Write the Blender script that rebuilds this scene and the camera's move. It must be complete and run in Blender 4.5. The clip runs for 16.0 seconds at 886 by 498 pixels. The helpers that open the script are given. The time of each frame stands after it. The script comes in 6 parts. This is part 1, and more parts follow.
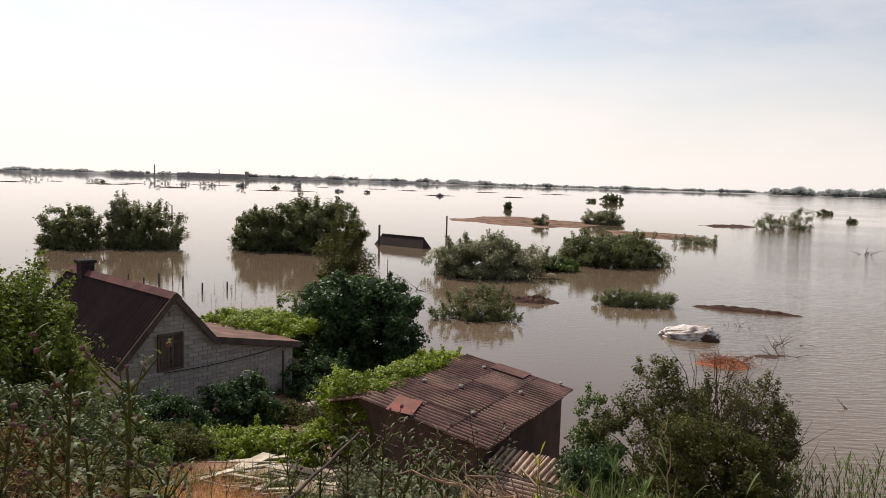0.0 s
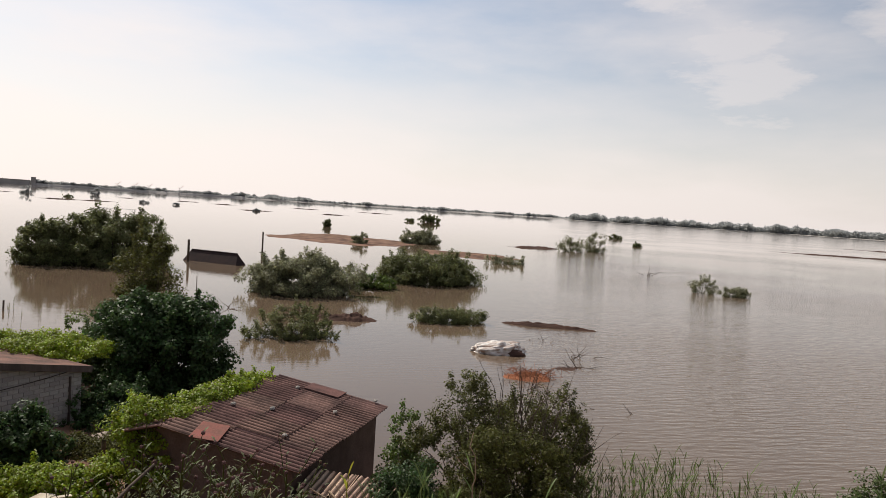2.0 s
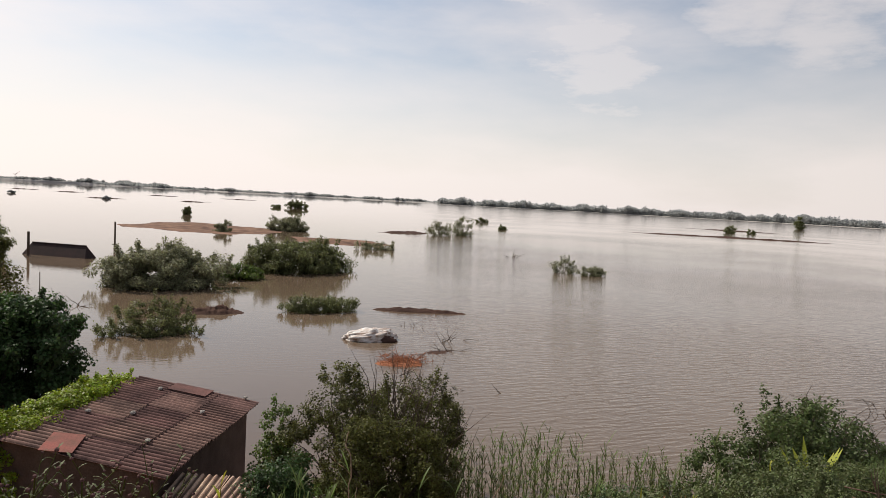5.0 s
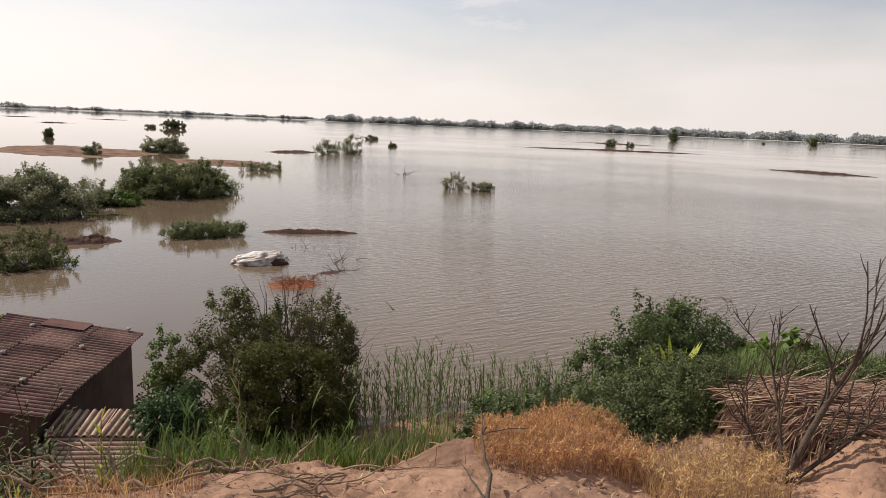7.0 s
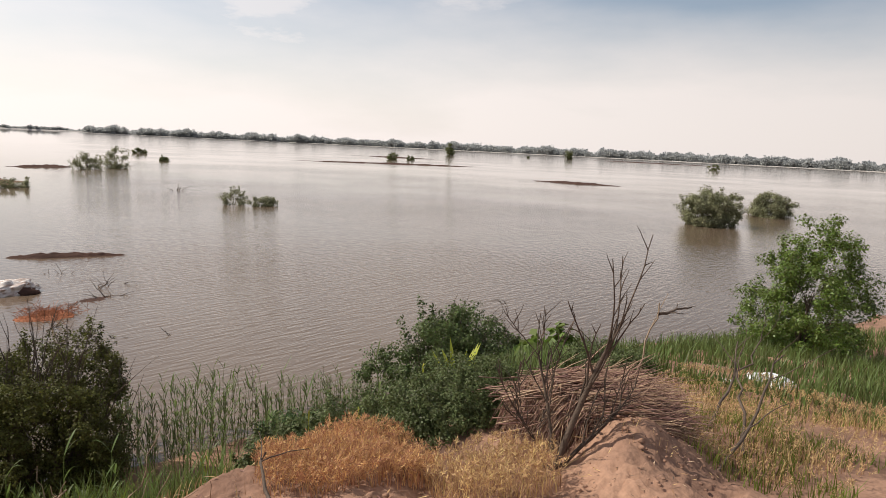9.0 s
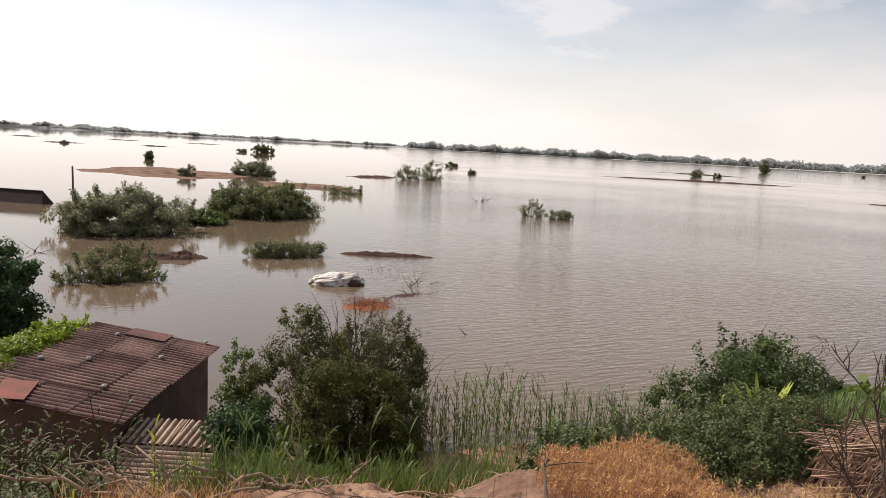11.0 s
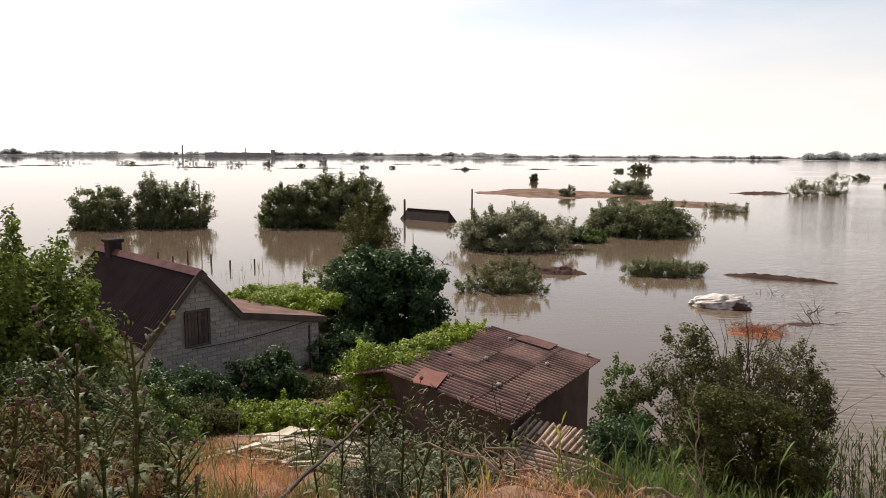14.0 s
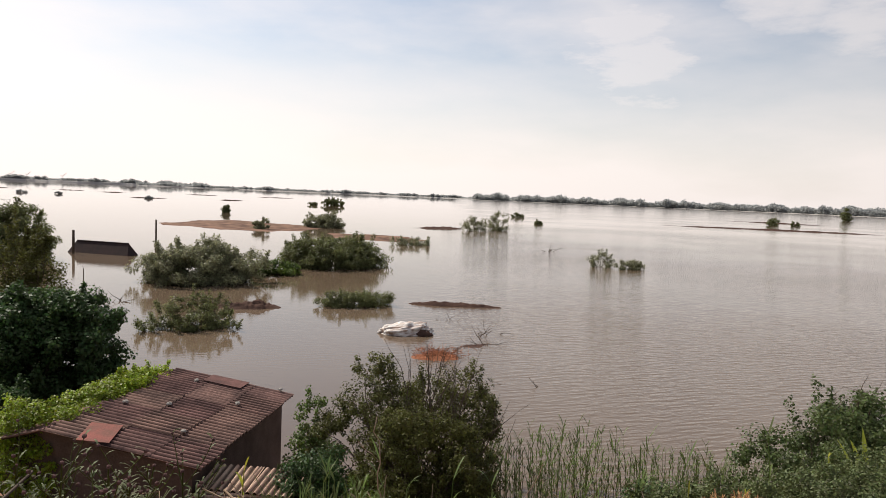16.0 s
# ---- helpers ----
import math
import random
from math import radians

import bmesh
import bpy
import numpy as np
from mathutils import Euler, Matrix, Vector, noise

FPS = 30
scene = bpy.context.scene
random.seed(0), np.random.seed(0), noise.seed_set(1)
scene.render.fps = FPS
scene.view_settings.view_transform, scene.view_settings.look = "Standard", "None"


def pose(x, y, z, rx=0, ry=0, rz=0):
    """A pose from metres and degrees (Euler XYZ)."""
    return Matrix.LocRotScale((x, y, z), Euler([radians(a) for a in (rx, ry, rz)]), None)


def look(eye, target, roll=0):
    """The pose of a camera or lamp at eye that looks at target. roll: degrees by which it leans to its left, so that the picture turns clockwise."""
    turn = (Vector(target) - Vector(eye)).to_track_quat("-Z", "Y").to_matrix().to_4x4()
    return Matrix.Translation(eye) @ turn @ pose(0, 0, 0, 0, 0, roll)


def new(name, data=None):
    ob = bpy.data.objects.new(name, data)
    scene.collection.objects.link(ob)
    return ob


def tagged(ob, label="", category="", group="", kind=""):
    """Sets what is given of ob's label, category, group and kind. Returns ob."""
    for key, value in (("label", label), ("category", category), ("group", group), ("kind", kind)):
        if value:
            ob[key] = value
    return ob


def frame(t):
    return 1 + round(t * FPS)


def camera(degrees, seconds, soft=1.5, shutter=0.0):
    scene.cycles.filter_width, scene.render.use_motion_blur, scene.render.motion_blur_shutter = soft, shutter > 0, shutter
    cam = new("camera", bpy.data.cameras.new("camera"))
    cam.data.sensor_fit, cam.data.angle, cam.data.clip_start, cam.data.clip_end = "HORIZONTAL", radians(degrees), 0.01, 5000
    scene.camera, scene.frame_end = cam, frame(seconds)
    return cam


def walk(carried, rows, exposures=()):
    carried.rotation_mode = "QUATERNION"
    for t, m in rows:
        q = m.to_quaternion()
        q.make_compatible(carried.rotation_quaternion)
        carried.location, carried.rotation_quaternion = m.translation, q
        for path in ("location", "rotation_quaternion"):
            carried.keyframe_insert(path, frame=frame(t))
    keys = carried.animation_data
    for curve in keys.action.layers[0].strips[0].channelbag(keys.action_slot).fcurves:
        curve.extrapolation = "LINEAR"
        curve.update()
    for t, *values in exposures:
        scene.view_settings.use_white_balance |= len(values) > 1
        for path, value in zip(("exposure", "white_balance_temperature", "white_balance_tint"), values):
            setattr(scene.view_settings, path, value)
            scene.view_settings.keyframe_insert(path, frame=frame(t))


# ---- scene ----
cam = camera(65.6, 16.0, 0.7)
PATH = [
    (0, (0.68, -0.042, 7.369), (0.583, 1.946, 7.177), 1.7),
    (0.5, (0.7, -0.021, 7.374), (0.778, 1.971, 7.212), 2.4),
    (1, (0.738, -0.008, 7.369), (0.908, 1.983, 7.281), 2.7),
    (1.5, (0.721, 0.008, 7.366), (1.003, 1.986, 7.262), 3.9),
    (2, (0.746, 0.032, 7.349), (1.166, 1.984, 7.234), 3.7),
    (2.5, (0.797, 0.064, 7.344), (1.345, 1.983, 7.203), 4.2),
    (3, (0.84, 0.062, 7.33), (1.512, 1.944, 7.24), 5.1),
    (3.5, (0.888, 0.034, 7.316), (1.607, 1.898, 7.218), 4.0),
    (3.7, (0.891, 0.026, 7.326), (1.643, 1.878, 7.231), 3.5),
    (5.8, (0.625, -0.081, 7.55), (1.437, 1.737, 7.359), 2.9),
    (6, (0.626, -0.086, 7.556), (1.481, 1.711, 7.352), 3.2),
    (6.5, (0.695, -0.086, 7.57), (1.664, 1.642, 7.297), 2.6),
    (7, (0.783, -0.06, 7.5), (1.836, 1.602, 7.142), 2.4),
    (7.5, (0.801, -0.069, 7.501), (2.001, 1.493, 7.151), 2.4),
    (8, (0.821, -0.077, 7.501), (2.161, 1.375, 7.195), 3.2),
    (8.2, (0.842, -0.072, 7.491), (2.213, 1.353, 7.188), 2.8),
    (9.3, (0.985, -0.004, 7.463), (2.523, 1.241, 7.173), 2.9),
    (10.3, (1.128, 0.064, 7.436), (2.493, 1.502, 7.169), 3.0),
    (10.5, (1.113, 0.075, 7.431), (2.346, 1.623, 7.142), 3.6),
    (11, (0.985, 0.093, 7.381), (1.845, 1.875, 7.09), 3.1),
    (11.5, (0.944, 0.129, 7.357), (1.611, 1.993, 7.07), 2.6),
    (12, (0.942, 0.154, 7.335), (1.486, 2.059, 7.06), 2.5),
    (12.5, (0.92, 0.173, 7.317), (1.16, 2.142, 7.058), 1.1),
    (13, (0.86, 0.187, 7.308), (0.868, 2.168, 7.035), 0.9),
    (13.5, (0.807, 0.188, 7.293), (0.718, 2.168, 7.021), 1.0),
    (14, (0.77, 0.188, 7.277), (0.597, 2.163, 7.009), 0.3),
    (14.5, (0.782, 0.204, 7.299), (0.831, 2.18, 6.992), 0.8),
    (15, (0.825, 0.225, 7.301), (1.093, 2.183, 6.994), 1.2),
    (15.5, (0.857, 0.225, 7.296), (1.39, 2.135, 7.037), 2.4),
    (16, (0.863, 0.226, 7.301), (1.547, 2.099, 7.148), 2.4),
]
EXPOSURES = [(0.0, -0.05), (1.0, -0.12), (2.0, -0.18), (2.5, -0.24), (3.5, -0.20), (6.0, -0.12), (6.5, -0.15), (7.0, -0.05), (7.5, 0.03), (8.2, 0.05),
             (10.5, 0.05), (11.0, 0.11), (12.5, 0.13), (14.0, 0.12), (15.0, 0.15), (15.5, 0.06), (16.0, 0.0)]
walk(cam, [(t, look(eye, target, roll)) for t, eye, target, roll in PATH], EXPOSURES)

# ---- sky and sun ----
SUN_AZ, SUN_EL = -32.0, 46.0      # degrees clockwise from +y, degrees above the horizon
world = bpy.data.worlds.new("world")
scene.world = world
world.use_nodes = True
wn, wl = world.node_tree.nodes, world.node_tree.links
wn.clear()
sky = wn.new("ShaderNodeTexSky")
sky.sky_type, sky.sun_disc = "NISHITA", False
sky.sun_elevation, sky.sun_rotation = radians(SUN_EL), radians(SUN_AZ)
sky.air_density, sky.dust_density, sky.ozone_density = 1.0, 1.2, 1.2
tc = wn.new("ShaderNodeTexCoord")
mapc = wn.new("ShaderNodeMapping")
mapc.inputs["Scale"].default_value = (1.0, 1.0, 3.4)
mapc.inputs["Rotation"].default_value = (0.0, 0.25, 0.4)
mapc.inputs["Location"].default_value = (3.1, 1.7, 0.4)
cn = wn.new("ShaderNodeTexNoise")
cn.inputs["Scale"].default_value, cn.inputs["Detail"].default_value = 1.5, 7.0
cn.inputs["Roughness"].default_value = 0.55
cr = wn.new("ShaderNodeValToRGB")
cr.color_ramp.elements[0].position, cr.color_ramp.elements[1].position = 0.44, 0.76
cr.color_ramp.elements[0].color = (0.14, 0.14, 0.14, 1)
cr.color_ramp.elements[1].color = (0.85, 0.85, 0.85, 1)
# haze towards the horizon
sep = wn.new("ShaderNodeSeparateXYZ")
hr = wn.new("ShaderNodeValToRGB")
hr.color_ramp.elements[0].position, hr.color_ramp.elements[1].position = 0.06, 0.24
hr.color_ramp.elements[0].color = (0.92, 0.92, 0.92, 1)
hr.color_ramp.elements[1].color = (0.08, 0.08, 0.08, 1)
mx = wn.new("ShaderNodeMath")
mx.operation = "MAXIMUM"
mixs = wn.new("ShaderNodeMixRGB")
mixs.inputs[2].default_value = (11.9, 10.8, 10.3, 1)      # thin sunlit haze and cloud
bg = wn.new("ShaderNodeBackground")
bg.inputs["Strength"].default_value = 0.085
wo = wn.new("ShaderNodeOutputWorld")
wl.new(tc.outputs["Generated"], mapc.inputs["Vector"])
wl.new(mapc.outputs["Vector"], cn.inputs["Vector"])
wl.new(cn.outputs["Fac"], cr.inputs["Fac"])
wl.new(tc.outputs["Generated"], sep.inputs[0])
edge = wn.new("ShaderNodeMath")           # the haze bank ends in soft, uneven billows
edge.operation = "MULTIPLY_ADD"
edge.inputs[1].default_value, edge.inputs[2].default_value = -0.26, 0.13
hz = wn.new("ShaderNodeMath")
hz.operation = "ADD"
wl.new(cn.outputs["Fac"], edge.inputs[0])
wl.new(edge.outputs[0], hz.inputs[0])
wl.new(sep.outputs["Z"], hz.inputs[1])
wl.new(hz.outputs[0], hr.inputs["Fac"])
wl.new(cr.outputs["Color"], mx.inputs[0])
wl.new(hr.outputs["Color"], mx.inputs[1])
# two torn clouds over the open water
fac = mx.outputs[0]
cn2 = wn.new("ShaderNodeTexNoise")
cn2.inputs["Scale"].default_value, cn2.inputs["Detail"].default_value, cn2.inputs["Roughness"].default_value = 5.5, 8.0, 0.62
wl.new(mapc.outputs["Vector"], cn2.inputs["Vector"])
for c_az, c_el, c_r in ((30.5, 17.5, 4.6), (33.0, 13.5, 4.2), (46.0, 17.8, 6.0), (52.0, 15.0, 5.5), (35.0, 10.5, 3.6)):
    dn = wn.new("ShaderNodeVectorMath")
    dn.operation = "DOT_PRODUCT"
    dn.inputs[1].default_value = (math.sin(radians(c_az)) * math.cos(radians(c_el)), math.cos(radians(c_az)) * math.cos(radians(c_el)), math.sin(radians(c_el)))
    wl.new(tc.outputs["Generated"], dn.inputs[0])
    ad = wn.new("ShaderNodeMath")
    ad.operation = "MULTIPLY_ADD"
    ad.inputs[1].default_value, ad.inputs[2].default_value = 0.015, 0.0
    wl.new(cn2.outputs["Fac"], ad.inputs[0])
    sm = wn.new("ShaderNodeMath")
    sm.operation = "ADD"
    wl.new(dn.outputs["Value"], sm.inputs[0])
    wl.new(ad.outputs[0], sm.inputs[1])
    rg = wn.new("ShaderNodeMapRange")
    rg.interpolation_type = "SMOOTHSTEP"
    rg.inputs["From Min"].default_value, rg.inputs["From Max"].default_value = math.cos(radians(c_r)) + 0.0050, 1.0074
    rg.inputs["To Max"].default_value = 0.64
    wl.new(sm.outputs[0], rg.inputs["Value"])
    m3 = wn.new("ShaderNodeMath")
    m3.operation = "MAXIMUM"
    wl.new(fac, m3.inputs[0])
    wl.new(rg.outputs["Result"], m3.inputs[1])
    fac = m3.outputs[0]
wl.new(fac, mixs.inputs[0])
tone = wn.new("ShaderNodeVectorMath")      # thin veil that lightens the clear sky
tone.operation = "MULTIPLY"
tone.inputs[1].default_value = (1.29, 1.28, 1.24)
wl.new(sky.outputs["Color"], tone.inputs[0])
wl.new(tone.outputs["Vector"], mixs.inputs[1])
# the whole sky is brighter on the sun's side
dotn = wn.new("ShaderNodeVectorMath")
dotn.operation = "DOT_PRODUCT"
dotn.inputs[1].default_value = (math.sin(radians(SUN_AZ)), math.cos(radians(SUN_AZ)), 0.0)
glow = wn.new("ShaderNodeMapRange")
glow.inputs["From Min"].default_value, glow.inputs["From Max"].default_value = -0.6, 1.0
glow.inputs["To Min"].default_value, glow.inputs["To Max"].default_value = 0.79, 1.15
scl = wn.new("ShaderNodeVectorMath")
scl.operation = "SCALE"
wl.new(tc.outputs["Generated"], dotn.inputs[0])
wl.new(dotn.outputs["Value"], glow.inputs["Value"])
wl.new(mixs.outputs["Color"], scl.inputs[0])
wl.new(glow.outputs["Result"], scl.inputs["Scale"])
wl.new(scl.outputs["Vector"], bg.inputs["Color"])
wl.new(bg.outputs["Background"], wo.inputs["Surface"])

sun_data = bpy.data.lights.new("sun", "SUN")
sun_data.energy, sun_data.angle, sun_data.color = 4.4, radians(0.8), (1.0, 0.93, 0.82)
sun = new("sun", sun_data)
_sd = Vector((math.sin(radians(SUN_AZ)) * math.cos(radians(SUN_EL)), math.cos(radians(SUN_AZ)) * math.cos(radians(SUN_EL)), math.sin(radians(SUN_EL))))
sun.matrix_world = look(_sd * 100, (0, 0, 0))


# ---- materials ----
def material(name, base, rough=0.8, spec=0.3, scale=6.0, amount=0.35, second=None, fine=60.0, bump=0.15, bump_scale=None,
             metallic=0.0, translucent=0.0, island=0.0, obj_rand=0.0, stretch=(1, 1, 1)):
    """A surface with two scales of variation, relief, and optional light coming through (leaves)."""
    m = bpy.data.materials.new(name)
    m.use_nodes = True
    n, l = m.node_tree.nodes, m.node_tree.links
    p = n["Principled BSDF"]
    out = n["Material Output"]
    tcd = n.new("ShaderNodeTexCoord")
    mp = n.new("ShaderNodeMapping")
    mp.inputs["Scale"].default_value = stretch
    l.new(tcd.outputs["Object"], mp.inputs["Vector"])
    n1 = n.new("ShaderNodeTexNoise")
    n1.inputs["Scale"].default_value, n1.inputs["Detail"].default_value = scale, 5.0
    n2 = n.new("ShaderNodeTexNoise")
    n2.inputs["Scale"].default_value, n2.inputs["Detail"].default_value = fine, 3.0
    l.new(mp.outputs["Vector"], n1.inputs["Vector"])
    l.new(mp.outputs["Vector"], n2.inputs["Vector"])
    r1 = n.new("ShaderNodeValToRGB")
    second = second or tuple(c * (1 - amount) for c in base)
    r1.color_ramp.elements[0].position, r1.color_ramp.elements[1].position = 0.34, 0.66
    r1.color_ramp.elements[0].color = (*second, 1)
    r1.color_ramp.elements[1].color = (*base, 1)
    l.new(n1.outputs["Fac"], r1.inputs["Fac"])
    hsv = n.new("ShaderNodeHueSaturation")
    l.new(r1.outputs["Color"], hsv.inputs["Color"])
    mr = n.new("ShaderNodeMapRange")
    mr.inputs["To Min"].default_value, mr.inputs["To Max"].default_value = 1 - amount * 0.8, 1 + amount * 0.8
    l.new(n2.outputs["Fac"], mr.inputs["Value"])
    val = mr.outputs["Result"]
    for on, socket in ((island, "island"), (obj_rand, "object")):
        if on:
            src = n.new("ShaderNodeNewGeometry").outputs["Random Per Island"] if socket == "island" else n.new("ShaderNodeObjectInfo").outputs["Random"]
            m2 = n.new("ShaderNodeMapRange")
            m2.inputs["To Min"].default_value, m2.inputs["To Max"].default_value = 1 - on, 1 + on
            l.new(src, m2.inputs["Value"])
            mu = n.new("ShaderNodeMath")
            mu.operation = "MULTIPLY"
            l.new(val, mu.inputs[0])
            l.new(m2.outputs["Result"], mu.inputs[1])
            val = mu.outputs[0]
            hm = n.new("ShaderNodeMapRange")
            hm.inputs["To Min"].default_value, hm.inputs["To Max"].default_value = 0.5 - on * 0.07, 0.5 + on * 0.05
            l.new(src, hm.inputs["Value"])
            l.new(hm.outputs["Result"], hsv.inputs["Hue"])
    l.new(val, hsv.inputs["Value"])
    l.new(hsv.outputs["Color"], p.inputs["Base Color"])
    p.inputs["Roughness"].default_value, p.inputs["Metallic"].default_value = rough, metallic
    p.inputs["Specular IOR Level"].default_value = spec
    if bump:
        b = n.new("ShaderNodeBump")
        b.inputs["Strength"].default_value, b.inputs["Distance"].default_value = bump, 0.03
        n3 = n.new("ShaderNodeTexNoise")
        n3.inputs["Scale"].default_value, n3.inputs["Detail"].default_value = bump_scale or fine, 4.0
        l.new(mp.outputs["Vector"], n3.inputs["Vector"])
        l.new(n3.outputs["Fac"], b.inputs["Height"])
        l.new(b.outputs["Normal"], p.inputs["Normal"])
    if translucent:
        tr = n.new("ShaderNodeBsdfTranslucent")
        ms = n.new("ShaderNodeMixShader")
        ms.inputs[0].default_value = translucent
        l.new(hsv.outputs["Color"], tr.inputs["Color"])
        l.new(p.outputs[0], ms.inputs[1])
        l.new(tr.outputs[0], ms.inputs[2])
        l.new(ms.outputs[0], out.inputs["Surface"])
    return m


def leaf(name, base, rough=0.45, translucent=0.42, spec=0.4):
    return material(name, base, rough, spec, 0.9, 0.3, None, 9.0, 0.0, None, 0.0, translucent, 0.45)


LEAF_WILLOW = leaf("willow_leaf", (0.19, 0.205, 0.08), 0.5, 0.48, 0.3)
LEAF_GREY = leaf("grey_willow_leaf", (0.30, 0.30, 0.165), 0.5, 0.45, 0.3)
LEAF_DARK = leaf("dark_leaf", (0.068, 0.118, 0.036), 0.52, 0.42, 0.3)
LEAF_FRESH = leaf("fresh_leaf", (0.29, 0.37, 0.028), 0.5, 0.4)
LEAF_OLIVE = leaf("olive_leaf", (0.118, 0.12, 0.03), 0.6, 0.42, 0.22)
LEAF_ELM = leaf("elm_leaf", (0.105, 0.14, 0.045), 0.5, 0.42, 0.3)
LEAF_GREEN = leaf("green_leaf", (0.14, 0.20, 0.035), 0.45, 0.35)
LEAF_SILVER = leaf("thistle_leaf", (0.20, 0.215, 0.115), 0.65, 0.25, 0.2)
# bright yellow-green: the sunlight on the foliage is put into the colour
LEAF_LIME = leaf("sunlit_elm_leaf", (0.165, 0.21, 0.036), 0.6, 0.45, 0.2)
LEAF_NETTLE = leaf("nettle_leaf", (0.135, 0.165, 0.06), 0.55, 0.35, 0.3)
# much paler than leaves: the haze of distance is put into the colour
LEAF_FAR_HAZE = leaf("far_leaf_haze", (0.50, 0.51, 0.50), 0.9, 0.6, 0.1)
GRASS_GREEN = leaf("grass_blade", (0.15, 0.20, 0.055), 0.5, 0.42)
GRASS_DRY = leaf("dry_grass", (0.66, 0.385, 0.19), 0.7, 0.35, 0.2)
GRASS_PALE = leaf("pale_dry_grass", (0.60, 0.40, 0.20), 0.7, 0.3, 0.2)
STRAW = leaf("straw", (0.44, 0.28, 0.20), 0.7, 0.05, 0.2)
BARK = material("bark", (0.13, 0.095, 0.07), 0.9, 0.2, 9, 0.4, None, 70, 0.5)
DEAD_WOOD = material("dead_wood", (0.13, 0.095, 0.072), 0.85, 0.2, 6, 0.4, None, 60, 0.4)
PALE_WOOD = material("pale_dry_wood", (0.34, 0.245, 0.165), 0.85, 0.2, 6, 0.35, None, 60, 0.3)
SLATE_OLD = material("old_asbestos_slate", (0.215, 0.118, 0.092), 0.92, 0.15, 1.8, 0.5, (0.10, 0.062, 0.052), 22, 0.3, 40, 0, 0, 0, 0.25)
SLATE_DARK = material("dark_painted_slate", (0.05, 0.030, 0.029), 0.85, 0.15, 1.5, 0.35, (0.035, 0.024, 0.024), 30, 0.25, 40, 0, 0, 0, 0.15)
RUST = material("rusty_sheet_metal", (0.25, 0.068, 0.05), 0.75, 0.3, 3, 0.5, (0.16, 0.06, 0.04), 30, 0.2, 30)
BRICK = material("white_silicate_brick", (0.47, 0.43, 0.395), 0.9, 0.2, 2.5, 0.25, None, 40, 0.2, 60, 0, 0, 0, 0.14)
MORTAR = material("mortar", (0.40, 0.365, 0.33), 0.95, 0.1, 5, 0.3, None, 60, 0.3)
CLAYWALL = material("clay_plaster", (0.17, 0.115, 0.095), 0.95, 0.1, 2, 0.35, None, 25, 0.4, 18)
PLANK = material("weathered_plank", (0.13, 0.10, 0.085), 0.85, 0.2, 3, 0.4, None, 30, 0.3, 30, 0, 0, 0, 0.2, (1, 1, 0.15))
SOOT = material("sooty_brick", (0.055, 0.043, 0.042), 0.95, 0.1, 6, 0.4, None, 40, 0.4)
TARP = material("white_tarpaulin", (0.86, 0.82, 0.77), 0.5, 0.4, 3.2, 0.22, (0.34, 0.22, 0.16), 20, 0.5, 6, 0, 0, 0, 0, (0.6, 2.2, 1))
LITTER_TAN = material("tan_reed_litter", (0.27, 0.16, 0.11), 0.95, 0.1, 0.35, 0.45, (0.10, 0.058, 0.042), 5, 0.8, 6)
MUD_MAT = material("floating_reed_litter", (0.089, 0.050, 0.038), 0.95, 0.1, 1.2, 0.5, (0.06, 0.035, 0.028), 14, 0.8, 10)
RUSTY_LITTER = material("orange_litter", (0.40, 0.16, 0.085), 0.9, 0.1, 2.5, 0.45, None, 25, 0.8, 16)
PLASTIC = material("white_plastic_rubbish", (0.75, 0.76, 0.76), 0.4, 0.5, 6, 0.15, None, 30, 0.3)
CONCRETE = material("far_concrete", (0.42, 0.40, 0.38), 0.9, 0.1, 0.05, 0.2, None, 0.4, 0.0)


def furrow_tone(m, axis, period, offset, low=0.35):
    """Darkens the furrows and lightens the crests of corrugated sheets."""
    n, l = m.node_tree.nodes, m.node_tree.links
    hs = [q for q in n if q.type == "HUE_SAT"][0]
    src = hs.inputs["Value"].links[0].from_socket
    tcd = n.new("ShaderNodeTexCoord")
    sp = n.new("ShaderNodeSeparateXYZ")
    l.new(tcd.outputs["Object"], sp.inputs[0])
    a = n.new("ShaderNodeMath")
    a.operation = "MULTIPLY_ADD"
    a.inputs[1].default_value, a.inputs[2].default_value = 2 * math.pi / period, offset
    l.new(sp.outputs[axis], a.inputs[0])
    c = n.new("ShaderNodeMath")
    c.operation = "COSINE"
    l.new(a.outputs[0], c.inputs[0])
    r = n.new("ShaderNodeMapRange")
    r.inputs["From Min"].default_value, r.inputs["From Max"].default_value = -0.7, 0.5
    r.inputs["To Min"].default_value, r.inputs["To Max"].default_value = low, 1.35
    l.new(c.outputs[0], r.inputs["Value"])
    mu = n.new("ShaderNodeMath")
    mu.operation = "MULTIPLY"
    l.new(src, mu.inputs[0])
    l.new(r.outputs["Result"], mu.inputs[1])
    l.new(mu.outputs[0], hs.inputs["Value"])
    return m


SLATE_SHED = furrow_tone(material("shed_slate", (0.235, 0.142, 0.118), 0.95, 0.1, 1.5, 0.55, (0.105, 0.066, 0.058), 16, 0.3, 40, 0, 0, 0, 0.2), 0, 0.150, 2 * math.pi * 0.1 / 0.15)


SLATE_LEAN = furrow_tone(material("lean_to_slate", (0.47, 0.345, 0.255), 0.9, 0.15, 1.6, 0.5, (0.26, 0.165, 0.125), 20, 0.3, 40, 0, 0, 0, 0.2), 0, 0.14, 0.0, 0.3)
GRASS_RED = leaf("russet_dry_grass", (0.52, 0.215, 0.10), 0.7, 0.35, 0.2)
